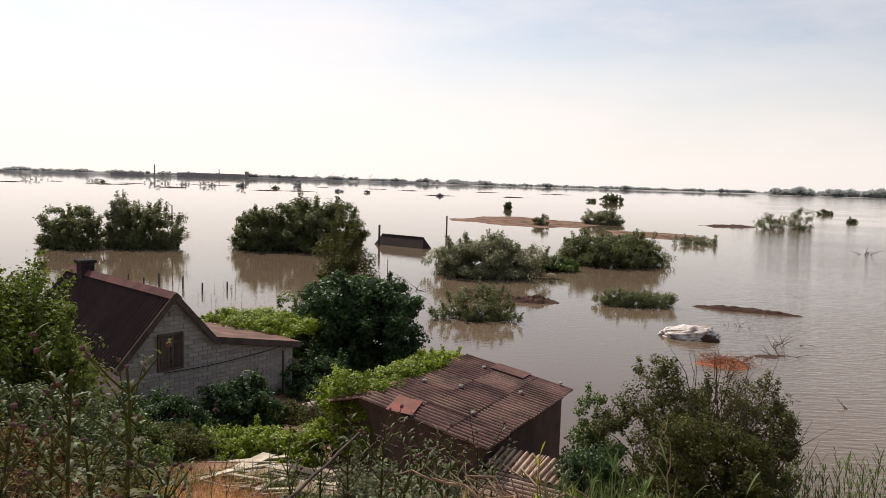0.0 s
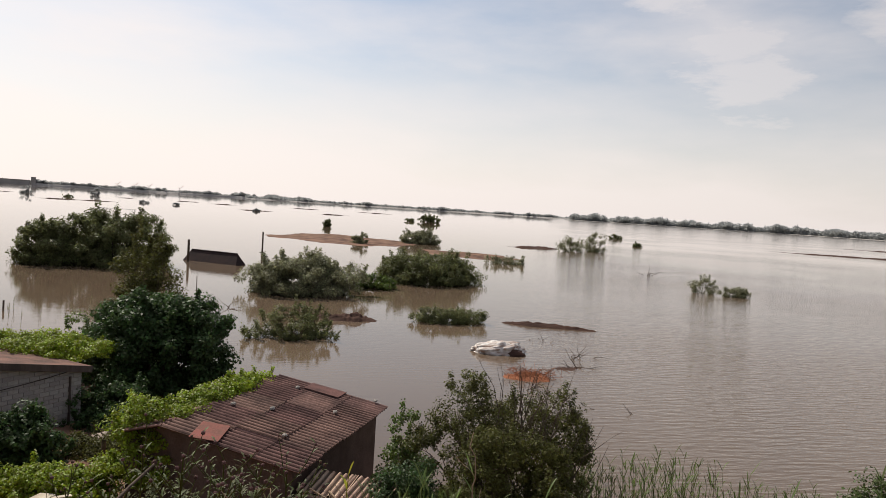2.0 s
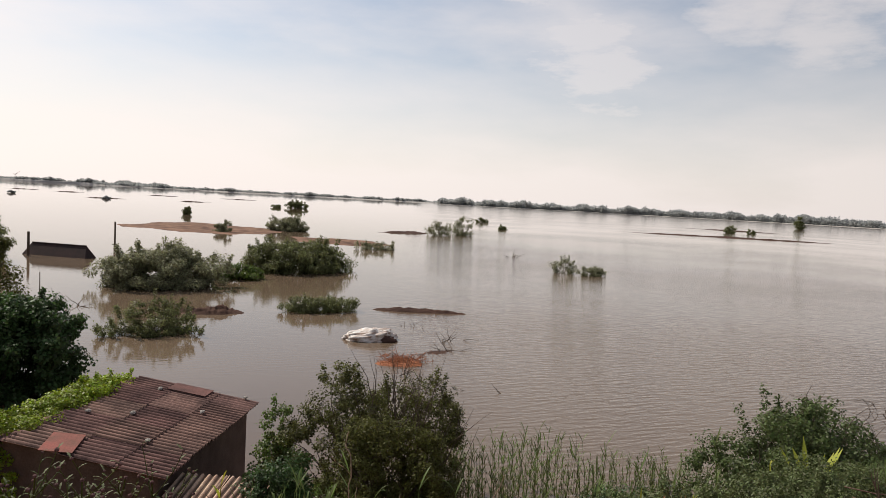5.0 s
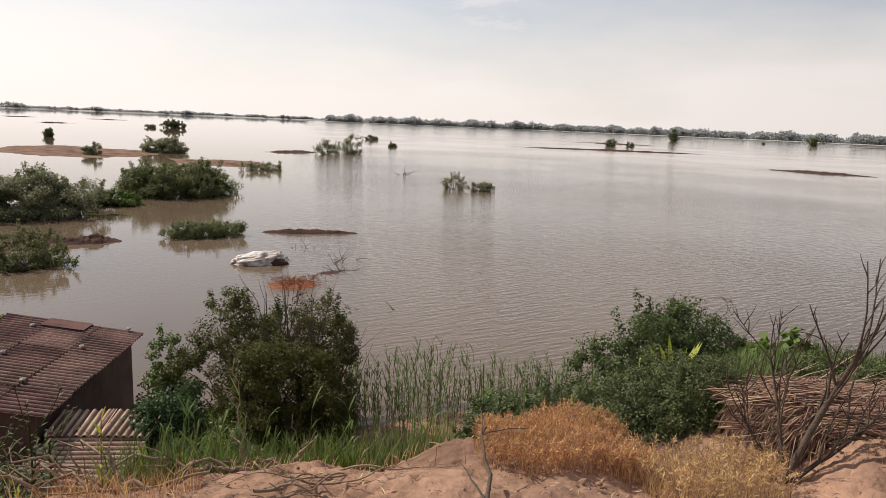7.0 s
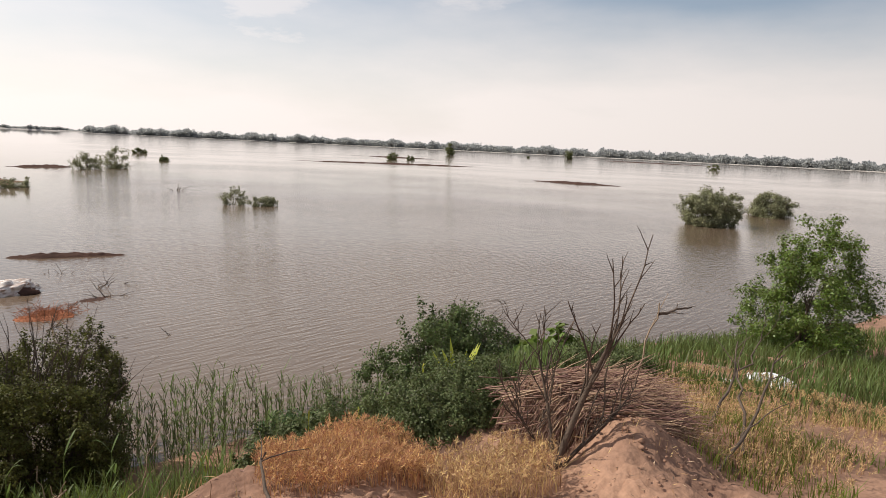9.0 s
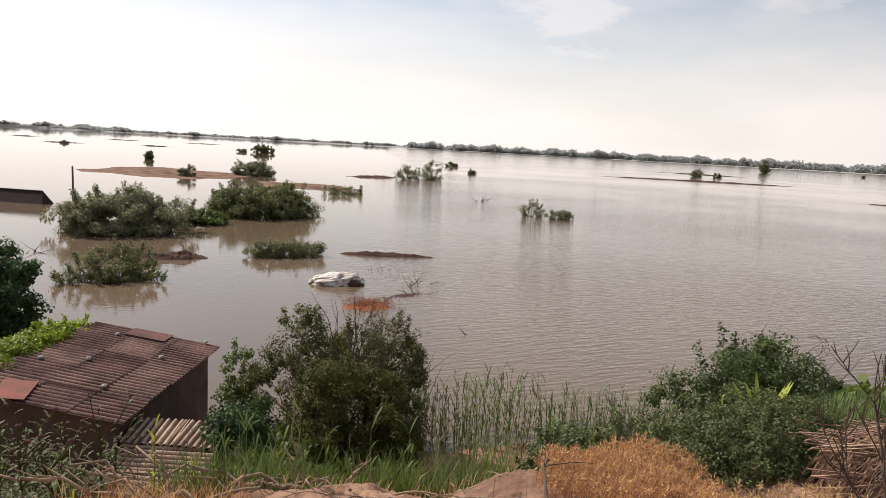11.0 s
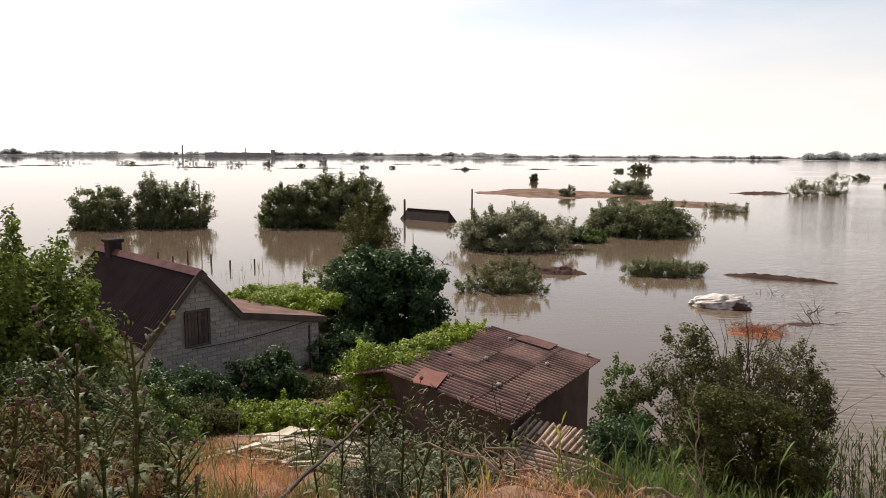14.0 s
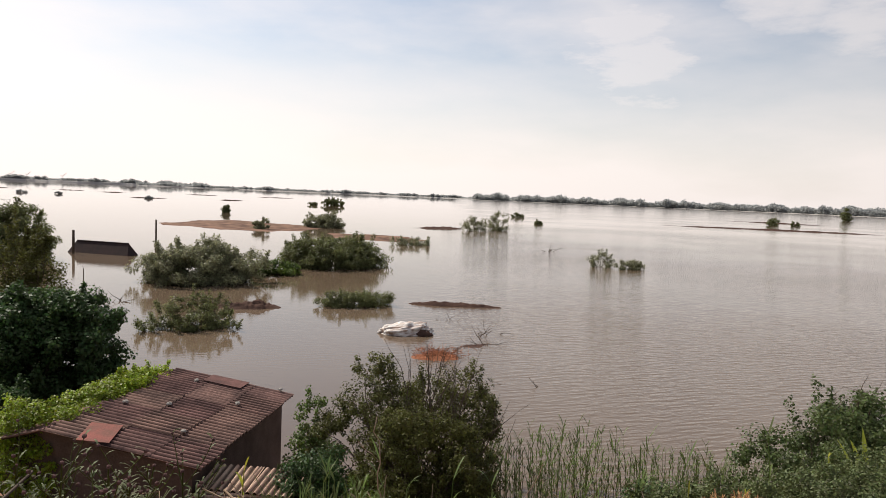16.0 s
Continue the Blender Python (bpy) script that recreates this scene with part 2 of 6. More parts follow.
LEAF_BROWN = leaf("withered_leaf", (0.22, 0.13, 0.055), 0.7, 0.35, 0.15)


def ground_material():
    return material("clay_ground", (0.36, 0.215, 0.145), 0.97, 0.1, 0.9, 0.45, (0.17, 0.098, 0.07), 14, 1.0, 11)


GROUND = ground_material()


def water_material():
    m = bpy.data.materials.new("muddy_flood_water")
    m.use_nodes = True
    n, l = m.node_tree.nodes, m.node_tree.links
    p = n["Principled BSDF"]
    tcd = n.new("ShaderNodeTexCoord")
    big = n.new("ShaderNodeTexNoise")
    big.inputs["Scale"].default_value, big.inputs["Detail"].default_value = 0.02, 3.0
    l.new(tcd.outputs["Object"], big.inputs["Vector"])
    ramp = n.new("ShaderNodeValToRGB")
    ramp.color_ramp.elements[0].color = (0.138, 0.096, 0.064, 1)
    ramp.color_ramp.elements[1].color = (0.158, 0.114, 0.079, 1)
    l.new(big.outputs["Fac"], ramp.inputs["Fac"])
    l.new(ramp.outputs["Color"], p.inputs["Base Color"])
    p.inputs["IOR"].default_value = 1.333
    p.inputs["Specular IOR Level"].default_value = 0.5
    # short wind ripples in rows, with a slower swell under them
    mp = n.new("ShaderNodeMapping")
    mp.inputs["Rotation"].default_value = (0, 0, radians(-24))
    mp.inputs["Scale"].default_value = (0.42, 1.9, 1)
    l.new(tcd.outputs["Object"], mp.inputs["Vector"])
    rip = n.new("ShaderNodeTexNoise")
    rip.inputs["Scale"].default_value, rip.inputs["Detail"].default_value = 2.3, 3.0
    l.new(mp.outputs["Vector"], rip.inputs["Vector"])
    # the open side lies in the wind; the drowned gardens lie sheltered
    sp = n.new("ShaderNodeSeparateXYZ")
    l.new(tcd.outputs["Object"], sp.inputs[0])
    patch = n.new("ShaderNodeTexNoise")
    patch.inputs["Scale"].default_value, patch.inputs["Detail"].default_value = 0.03, 4.0
    l.new(tcd.outputs["Object"], patch.inputs["Vector"])
    open_side = n.new("ShaderNodeMath")
    open_side.operation = "MULTIPLY_ADD"
    open_side.inputs[1].default_value = -0.38
    l.new(sp.outputs["Y"], open_side.inputs[0])
    l.new(sp.outputs["X"], open_side.inputs[2])
    wind = n.new("ShaderNodeMapRange")
    wind.inputs["From Min"].default_value, wind.inputs["From Max"].default_value = -4.0, 10.0
    l.new(open_side.outputs[0], wind.inputs["Value"])
    wp = n.new("ShaderNodeMapRange")
    wp.inputs["From Min"].default_value, wp.inputs["From Max"].default_value = 0.36, 0.64
    wp.inputs["To Min"].default_value, wp.inputs["To Max"].default_value = 0.35, 1.0
    l.new(patch.outputs["Fac"], wp.inputs["Value"])
    wm = n.new("ShaderNodeMath")
    wm.operation = "MULTIPLY"
    l.new(wind.outputs["Result"], wm.inputs[0])
    l.new(wp.outputs["Result"], wm.inputs[1])
    pr = n.new("ShaderNodeMapRange")
    pr.inputs["To Min"].default_value, pr.inputs["To Max"].default_value = 0.03, 0.10
    l.new(wm.outputs[0], pr.inputs["Value"])
    l.new(pr.outputs["Result"], p.inputs["Roughness"])
    st = n.new("ShaderNodeMapRange")
    st.inputs["To Min"].default_value, st.inputs["To Max"].default_value = 0.06, 1.0
    l.new(wm.outputs[0], st.inputs["Value"])
    b = n.new("ShaderNodeBump")
    b.inputs["Distance"].default_value = 0.09
    # ripples can't be told apart on the open water far off
    ln = n.new("ShaderNodeVectorMath")
    ln.operation = "LENGTH"
    l.new(tcd.outputs["Object"], ln.inputs[0])
    far = n.new("ShaderNodeMapRange")
    far.inputs["From Min"].default_value, far.inputs["From Max"].default_value = 25, 210
    far.inputs["To Min"].default_value, far.inputs["To Max"].default_value = 1.0, 0.05
    l.new(ln.outputs["Value"], far.inputs["Value"])
    mul = n.new("ShaderNodeMath")
    mul.operation = "MULTIPLY"
    l.new(st.outputs["Result"], mul.inputs[0])
    l.new(far.outputs["Result"], mul.inputs[1])
    l.new(mul.outputs[0], b.inputs["Strength"])
    l.new(rip.outputs["Fac"], b.inputs["Height"])
    l.new(b.outputs["Normal"], p.inputs["Normal"])
    return m


WATER = water_material()


# ---- mesh helpers ----
RNG = np.random.default_rng(7)


def mesh_object(name, verts, faces, mat, parent=None, smooth=False):
    me = bpy.data.meshes.new(name)
    verts = np.asarray(verts, dtype=np.float32)
    faces = np.asarray(faces, dtype=np.int32)
    k = faces.shape[1]
    me.vertices.add(len(verts))
    me.vertices.foreach_set("co", verts.ravel())
    me.loops.add(faces.size)
    me.loops.foreach_set("vertex_index", faces.ravel())
    me.polygons.add(len(faces))
    me.polygons.foreach_set("loop_start", np.arange(0, faces.size, k, dtype=np.int32))
    if smooth:
        me.polygons.foreach_set("use_smooth", np.ones(len(faces), dtype=bool))
    me.update(calc_edges=True)
    me.materials.append(mat)
    ob = new(name, me)
    if parent:
        ob.parent = parent
    return ob


def part(name, bm, mat, parent, label="", smooth=False):
    me = bpy.data.meshes.new(name)
    bmesh.ops.recalc_face_normals(bm, faces=bm.faces)
    if smooth:
        for f in bm.faces:
            f.smooth = True
    bm.to_mesh(me)
    bm.free()
    me.materials.append(mat)
    ob = new(name, me)
    ob.parent = parent
    if label:
        ob["label"] = label
    return ob


def thing(name, x, y, z, label, category, group="", kind="", rz=0.0):
    ob = new(name)
    ob.empty_display_size = 0.2
    ob.matrix_basis = pose(x, y, z, 0, 0, rz)
    return tagged(ob, label, category, group, kind)


def box(bm, x0, y0, z0, x1, y1, z1, bevel=0.0, m=None):
    r = bmesh.ops.create_cube(bm, size=1.0, matrix=(m or Matrix()) @ Matrix.Translation(((x0 + x1) / 2, (y0 + y1) / 2, (z0 + z1) / 2)) @ Matrix.Diagonal((x1 - x0, y1 - y0, z1 - z0, 1)))
    if bevel:
        es = {e for v in r["verts"] for e in v.link_edges}
        bmesh.ops.bevel(bm, geom=list(es), offset=bevel, segments=1, affect="EDGES")
    return bm


def tubes(paths, sides=6):
    """Verts and faces of tapered tubes along paths of (point, radius)."""
    V, F = [], []
    for pts in paths:
        n0 = len(V)
        for i, (p, r) in enumerate(pts):
            a = Vector(pts[max(i - 1, 0)][0])
            b = Vector(pts[min(i + 1, len(pts) - 1)][0])
            d = (b - a).normalized() if (b - a).length > 1e-6 else Vector((0, 0, 1))
            u = d.orthogonal().normalized()
            w = d.cross(u)
            for k in range(sides):
                t = 2 * math.pi * k / sides
                V.append(Vector(p) + (u * math.cos(t) + w * math.sin(t)) * r)
        for i in range(len(pts) - 1):
            for k in range(sides):
                a, b = n0 + i * sides + k, n0 + i * sides + (k + 1) % sides
                F.append((a, b, b + sides, a + sides))
    return V, F


def bent(rnd, p, d, length, r0, r1, steps=5, wander=0.2, lift=0.0):
    pts, p, d = [], Vector(p), Vector(d).normalized()
    for i in range(steps + 1):
        f = i / steps
        pts.append((p.copy(), r0 + (r1 - r0) * f))
        d = (d + Vector((rnd.uniform(-1, 1), rnd.uniform(-1, 1), rnd.uniform(-1, 1))) * wander + Vector((0, 0, lift))).normalized()
        p = p + d * (length / steps)
    return pts


def limbs(rnd, base, height, spread, trunk_r, stems=4, depth=2, children=4, lift=0.08):
    """Paths of a trunk with limbs and twigs; also the twig ends."""
    paths, ends = [], []

    def grow(p, d, length, r, level):
        pts = bent(rnd, p, d, length, r, r * 0.35, 6, 0.22, lift)
        paths.append(pts)
        if level == 0:
            ends.append(pts[-1][0])
            return
        for _ in range(children):
            i = rnd.randint(2, len(pts) - 1)
            q, qr = pts[i]
            dd = (pts[i][0] - pts[i - 1][0]).normalized()
            dd = (dd + Vector((rnd.uniform(-1, 1), rnd.uniform(-1, 1), rnd.uniform(-0.4, 0.8))) * 0.9).normalized()
            grow(q, dd, length * rnd.uniform(0.4, 0.65), qr * 0.6, level - 1)
    for s in range(stems):
        a = 2 * math.pi * (s + rnd.random() * 0.7) / stems
        d = Vector((math.cos(a) * spread, math.sin(a) * spread, height))
        grow(Vector(base) + Vector((math.cos(a), math.sin(a), 0)) * trunk_r * 0.3, d, d.length * rnd.uniform(0.65, 0.85), trunk_r * rnd.uniform(0.5, 0.8), depth)
    return paths, ends


def leaves(centres, radii, per, size, flat=0.0, up=0.3, aspect=0.42, seed=1):
    """Leaves as bent diamonds, scattered in the shells of clumps: verts and quads."""
    g = np.random.default_rng(seed)
    centres, radii = np.asarray(centres, float), np.asarray(radii, float)
    counts = np.maximum(1, (per * (radii / radii.mean()) ** 2).astype(int))
    idx = np.repeat(np.arange(len(centres)), counts)
    n = len(idx)
    d = g.normal(size=(n, 3))
    d /= np.linalg.norm(d, axis=1, keepdims=True)
    r = radii[idx] * g.uniform(0.35, 1.0, n) ** 0.6
    p = centres[idx] + d * r[:, None] * np.array([1, 1, 0.8 - flat * 0.5])
    axis = d * 0.6 + g.normal(size=(n, 3)) * 0.7
    axis[:, 2] += up
    axis /= np.linalg.norm(axis, axis=1, keepdims=True)
    side = np.cross(axis, g.normal(size=(n, 3)))
    side /= np.linalg.norm(side, axis=1, keepdims=True) + 1e-9
    nor = np.cross(axis, side)
    s = size * g.uniform(0.6, 1.35, n)[:, None]
    v = np.empty((n, 4, 3))
    v[:, 0] = p
    v[:, 1] = p + axis * s * 0.5 + side * s * aspect * 0.5 + nor * s * 0.08
    v[:, 2] = p + axis * s
    v[:, 3] = p + axis * s * 0.5 - side * s * aspect * 0.5 + nor * s * 0.08
    return v.reshape(-1, 3), np.arange(n * 4).reshape(-1, 4)


def sprays(centres, dirs, lengths, per, size, aspect=0.42, seed=1, spread=0.16):
    """Leaves set along short twigs: verts and quads of bent diamonds."""
    g = np.random.default_rng(seed)
    c, d, ln = np.asarray(centres, float), np.asarray(dirs, float), np.asarray(lengths, float)
    idx = np.repeat(np.arange(len(c)), per)
    n = len(idx)
    t = g.uniform(0, 1, n) ** 0.8
    p = c[idx] + d[idx] * (ln[idx] * (t - 0.35))[:, None] + g.normal(size=(n, 3)) * (spread * ln[idx] * (1.15 - t))[:, None]
    axis = d[idx] * 0.75 + g.normal(size=(n, 3)) * 0.62
    axis /= np.linalg.norm(axis, axis=1, keepdims=True)
    side = np.cross(axis, g.normal(size=(n, 3)) + np.array([0, 0, 0.8]))
    side /= np.linalg.norm(side, axis=1, keepdims=True) + 1e-9
    nor = np.cross(axis, side)
    s = size * g.uniform(0.55, 1.3, n)[:, None]
    v = np.empty((n, 4, 3))
    v[:, 0] = p
    v[:, 1] = p + axis * s * 0.5 + side * s * aspect * 0.5 + nor * s * 0.1
    v[:, 2] = p + axis * s
    v[:, 3] = p + axis * s * 0.5 - side * s * aspect * 0.5 + nor * s * 0.1
    return v.reshape(-1, 3), np.arange(n * 4).reshape(-1, 4)


def crown(w, d, h, z0, n, total, clump, size, aspect, seed, gaps=0.0, taper=0.55, upright=0.6, lumps=1.0):
    """Leaves of an uneven crown: clumps over a lobed dome, each turning its leaves outwards and up."""
    g = np.random.default_rng(seed)
    m = n * 3
    a = g.uniform(0, 2 * np.pi, m)
    el = np.arcsin(np.clip(g.uniform(-0.02, 1, m), 0, 1) ** 0.9)
    low = g.uniform(0, 1, m) < 0.2
    el = np.where(low, el * 0.16, el)
    # broad lobes make the outline uneven
    la, le, lw = g.uniform(0, 2 * np.pi, 9), np.arcsin(g.uniform(0.1, 1, 9)), g.uniform(0.35, 0.7, 9) / math.sqrt(lumps)
    dot = np.cos(el)[:, None] * np.cos(le) * np.cos(a[:, None] - la) + np.sin(el)[:, None] * np.sin(le)
    lobe = np.max(np.exp((dot - 1) / lw ** 2 * 2.2), axis=1)
    out = 0.82 - 0.2 * gaps + (0.25 + 0.2 * gaps) * lobe
    dense = np.sin(3.1 * a + 5 * el + seed) * np.sin(4.3 * el - 2.1 * a + 2 * seed) * 0.5 + 0.5
    keep = g.uniform(0, 1, m) > gaps * (1.5 - dense - 0.6 * lobe)
    a, el, out = a[keep][:n], el[keep][:n], out[keep][:n]
    n = len(a)
    deep = 1 - 0.7 * g.uniform(0, 1, n) ** 1.6
    rh = np.cos(el) ** taper * out * deep * np.where(el < 0.16, g.uniform(0.6, 1.0, n), 1.0)
    c = np.stack([np.cos(a) * rh * w * 0.5, np.sin(a) * rh * d * 0.5, z0 + np.sin(el) * h * 0.93 * out * (0.45 + 0.55 * deep)], 1)
    rad = clump * g.uniform(0.55, 1.3, n)
    # a few clumps are drawn out into leading shoots
    shoot = (g.uniform(0, 1, n) < (0.3 if upright > 0.75 else 0.12)) & (deep > 0.75)
    per = max(4, int(total / n))
    idx = np.repeat(np.arange(n), per)
    q = g.normal(size=(len(idx), 3))
    q /= np.linalg.norm(q, axis=1, keepdims=True)
    outward = np.stack([np.cos(a) * np.cos(el), np.sin(a) * np.cos(el), np.sin(el) + 0.35], 1)
    q += outward[idx] * 0.45
    r = rad[idx] * g.uniform(0.2, 1, len(idx)) ** 0.5
    off = q * r[:, None] * np.array([1, 1, 0.72])
    sh = shoot[idx]
    along = outward * np.array([0.7, 0.7, 1]) + np.array([0, 0, upright * 0.8])
    along /= np.linalg.norm(along, axis=1, keepdims=True)
    off[sh] = q[sh] * r[sh, None] * 0.32 + along[idx[sh]] * (g.uniform(-0.3, 1, sh.sum()) * rad[idx[sh]] * 1.7)[:, None]
    p = c[idx] + off
    nor = q * 0.75 + g.normal(size=q.shape) * 0.6 + np.array([0, 0, 0.35])
    nor /= np.linalg.norm(nor, axis=1, keepdims=True)
    axis = np.cross(nor, g.normal(size=q.shape) + np.array([0, 0, 0.01]))
    axis[:, 2] += 0.25 * upright - 0.15
    axis /= np.linalg.norm(axis, axis=1, keepdims=True) + 1e-9
    side = np.cross(nor, axis)
    s = size * g.uniform(0.55, 1.3, len(idx))[:, None]
    v = np.empty((len(idx), 4, 3))
    v[:, 0] = p
    v[:, 1] = p + axis * s * 0.5 + side * s * aspect * 0.5 + nor * s * 0.1
    v[:, 2] = p + axis * s
    v[:, 3] = p + axis * s * 0.5 - side * s * aspect * 0.5 + nor * s * 0.1
    return v.reshape(-1, 3), np.arange(len(idx) * 4).reshape(-1, 4)


def plant(name, x, y, z, w, d, h, mat, label, category, n=300, length=0.6, per=50, size=0.14, seed=1, stems=4, lumps=1.0, gaps=0.0,
          upright=0.6, trunk_r=0.07, aspect=0.42, bark=BARK, flat=0.4, depth=2, group="", crown_from=0.0, bare=0, rz=0.0):
    """A tree or bush: a trunk with limbs, and a crown of many small leaves in clumps."""
    rnd = random.Random(seed)
    t = thing(name, x, y, z, label, category, group, rz=rz)
    paths, ends = limbs(rnd, (0, 0, -0.25), h * 0.72, max(w, d) * 0.33, trunk_r, stems, depth)
    for p in paths:
        for q, _r in p:
            k = math.hypot(q.x / (w * 0.5), q.y / (d * 0.5))
            lim = 0.82 * math.sqrt(max(0.05, 1 - (min(q.z, h) / h) ** 2)) if q.z > 0 else 0.82
            if k > lim:
                q.x, q.y = q.x * lim / k, q.y * lim / k
            q.z = min(q.z, h * 0.86)
    for _ in range(bare):
        a = rnd.uniform(0, 2 * math.pi)
        f = rnd.uniform(0.1, 0.75)
        paths.append(bent(rnd, (math.cos(a) * w * 0.4 * f, math.sin(a) * d * 0.4 * f, h * (1 - f * f) * rnd.uniform(0.6, 0.8)), (math.cos(a) * f, math.sin(a) * f, 1.0), h * rnd.uniform(0.22, 0.42), 0.012, 0.003, 5, 0.25))
    V, F = tubes(paths, 5)
    mesh_object("trunk", V, F, bark, t, True)
    v, f = crown(w, d, h - crown_from, crown_from, max(22, int(n * 0.42)), int(n * per * 1.4), length * 0.76, size * 0.95, aspect + 0.08, seed, gaps, flat + 0.32, upright, lumps)
    v[:, 2] = np.maximum(v[:, 2], -0.02)
    mesh_object("crown", v, f, mat, t)
    return t


def blades(points, h, w, lean=0.35, segs=3, seed=1, hvar=0.4):
    """Grass blades or reeds: curved tapering strips standing at points."""
    g = np.random.default_rng(seed)
    pts = np.asarray(points, float)
    n = len(pts)
    hh = h * g.uniform(1 - hvar, 1 + hvar, n)
    a = g.uniform(0, 2 * np.pi, n)
    ln = lean * g.uniform(0.1, 1.0, n) * hh
    dirx, diry = np.cos(a), np.sin(a)
    b = a + g.uniform(0.6, 2.5, n)
    sx, sy = np.cos(b), np.sin(b)
    V = np.empty((n, (segs + 1) * 2, 3))
    for i in range(segs + 1):
        f = i / segs
        cx = pts[:, 0] + dirx * ln * f ** 2
        cy = pts[:, 1] + diry * ln * f ** 2
        cz = pts[:, 2] + hh * f * (1 - 0.12 * f * lean)
        ww = w * (1 - 0.85 * f ** 1.5) * 0.5
        V[:, 2 * i] = np.stack([cx - sx * ww, cy - sy * ww, cz], 1)
        V[:, 2 * i + 1] = np.stack([cx + sx * ww, cy + sy * ww, cz], 1)
    base = np.arange(n)[:, None] * ((segs + 1) * 2)
    F = np.concatenate([np.stack([base[:, 0] + 2 * i, base[:, 0] + 2 * i + 1, base[:, 0] + 2 * i + 3, base[:, 0] + 2 * i + 2], 1) for i in range(segs)])
    return V.reshape(-1, 3), F


# ---- ground, water and far shores ----
SHORE = [(-4000, 60), (-58, 37.5), (-13.3, 32.4), (-4.5, 28.8), (0.1, 22.5), (4.6, 15.6), (8.5, 14.4), (20.4, 13.0), (27.3, 11.0), (32.1, 8.2), (60, -0.7), (4000, -300)]
EDGE = [(-4000, 4), (-6.3, 3.6), (-1.4, 3.8), (0.0, 4.0), (1.1, 4.85), (2.7, 4.75), (4.5, 4.5), (6.5, 5.2), (8, 5.6), (11, 6.2), (20, 7.0), (27, 6), (32, 3), (60, -8), (4000, -330)]


def lerp_line(points, x):
    xs, ys = zip(*points)
    return np.interp(x, xs, ys)


def ground_z(x, y):
    x, y = np.asarray(x, float), np.asarray(y, float)
    top = np.maximum(5.75 - 0.178 * np.hypot(x - 0.7, y), 0.9)
    e, s = lerp_line(EDGE, x), lerp_line(SHORE, x)
    f = (y - e) / (s - e)
    z = np.where(f < 0, top, top * np.clip(1 - f, 0, 1) ** 2)
    z = np.where(f > 1, np.maximum(-2.2, -(y - s) * 0.22), z)
    rough = 0.10 * np.sin(1.7 * x + 0.6 * y) * np.sin(1.3 * y - 0.5 * x) + 0.05 * np.sin(4.1 * x + 1.3) * np.sin(3.7 * y)
    z = z + 0.50 * np.exp(-((x - 6.95) / 0.75) ** 2 - ((y - 2.45) / 0.55) ** 2) + 0.06 * np.exp(-((x - 2.7) / 0.9) ** 2 - ((y - 4.2) / 0.4) ** 2)
    return z + rough * np.clip(z / 3, 0, 1)


def gz(x, y):
    return float(ground_z(x, y))


def grid_axis(lo, hi, step, far):
    a = list(np.arange(lo, hi + 1e-6, step))
    d, v, w = step, lo, hi
    left, right = [], []
    while v > -far:
        d *= 1.35
        v -= d
        w += d
        left.append(max(v, -far))
        right.append(min(w, far))
    return np.array(left[::-1] + a + right)


gx, gy = grid_axis(-14, 26, 0.16, 4600), grid_axis(-6, 24, 0.16, 4600)
gx = np.unique(np.round(np.concatenate([gx, np.arange(-4, 10, 0.05)]), 3))
gy = np.unique(np.round(np.concatenate([gy, np.arange(1.4, 6, 0.05)]), 3))
GX, GY = np.meshgrid(gx, gy)
GZ = ground_z(GX, GY)
fine = np.array([[noise.fractal(Vector((x * 1.6, y * 1.6, 0.0)), 1.0, 2.0, 4) if -14 < x < 26 and -6 < y < 24 else 0.0 for x in gx] for y in gy])
clay = np.array([[abs(noise.fractal(Vector((x * 5.5, y * 7.0, 3.0)), 0.9, 2.1, 4)) if -4 < x < 10 and 1.4 < y < 6 else 0.0 for x in gx] for y in gy])
GZ = GZ + (fine * 0.07 - clay * 0.075) * np.clip(GZ / 2, 0, 1)
nx, ny = len(gx), len(gy)
ii = (np.arange(ny - 1)[:, None] * nx + np.arange(nx - 1)[None, :]).ravel()
tagged(mesh_object("ground", np.stack([GX.ravel(), GY.ravel(), GZ.ravel()], 1), np.stack([ii, ii + 1, ii + nx + 1, ii + nx], 1), GROUND, None, True),
       "bare reddish clay bank that slopes to the flood", "ground", kind="structure")
bm = bmesh.new()
bmesh.ops.create_grid(bm, x_segments=8, y_segments=8, size=4600)
wob = part("water", bm, WATER, None)
tagged(wob, "smooth muddy brown flood water with light ripples", "water", kind="structure")


def polar(az, dist):
    return math.sin(radians(az)) * dist, math.cos(radians(az)) * dist


# pale land colour with the distance haze put into it
FAR_LAND = material("far_land_haze", (0.46, 0.43, 0.40), 0.95, 0.1, 0.01, 0.2, None, 0.1, 0.0)


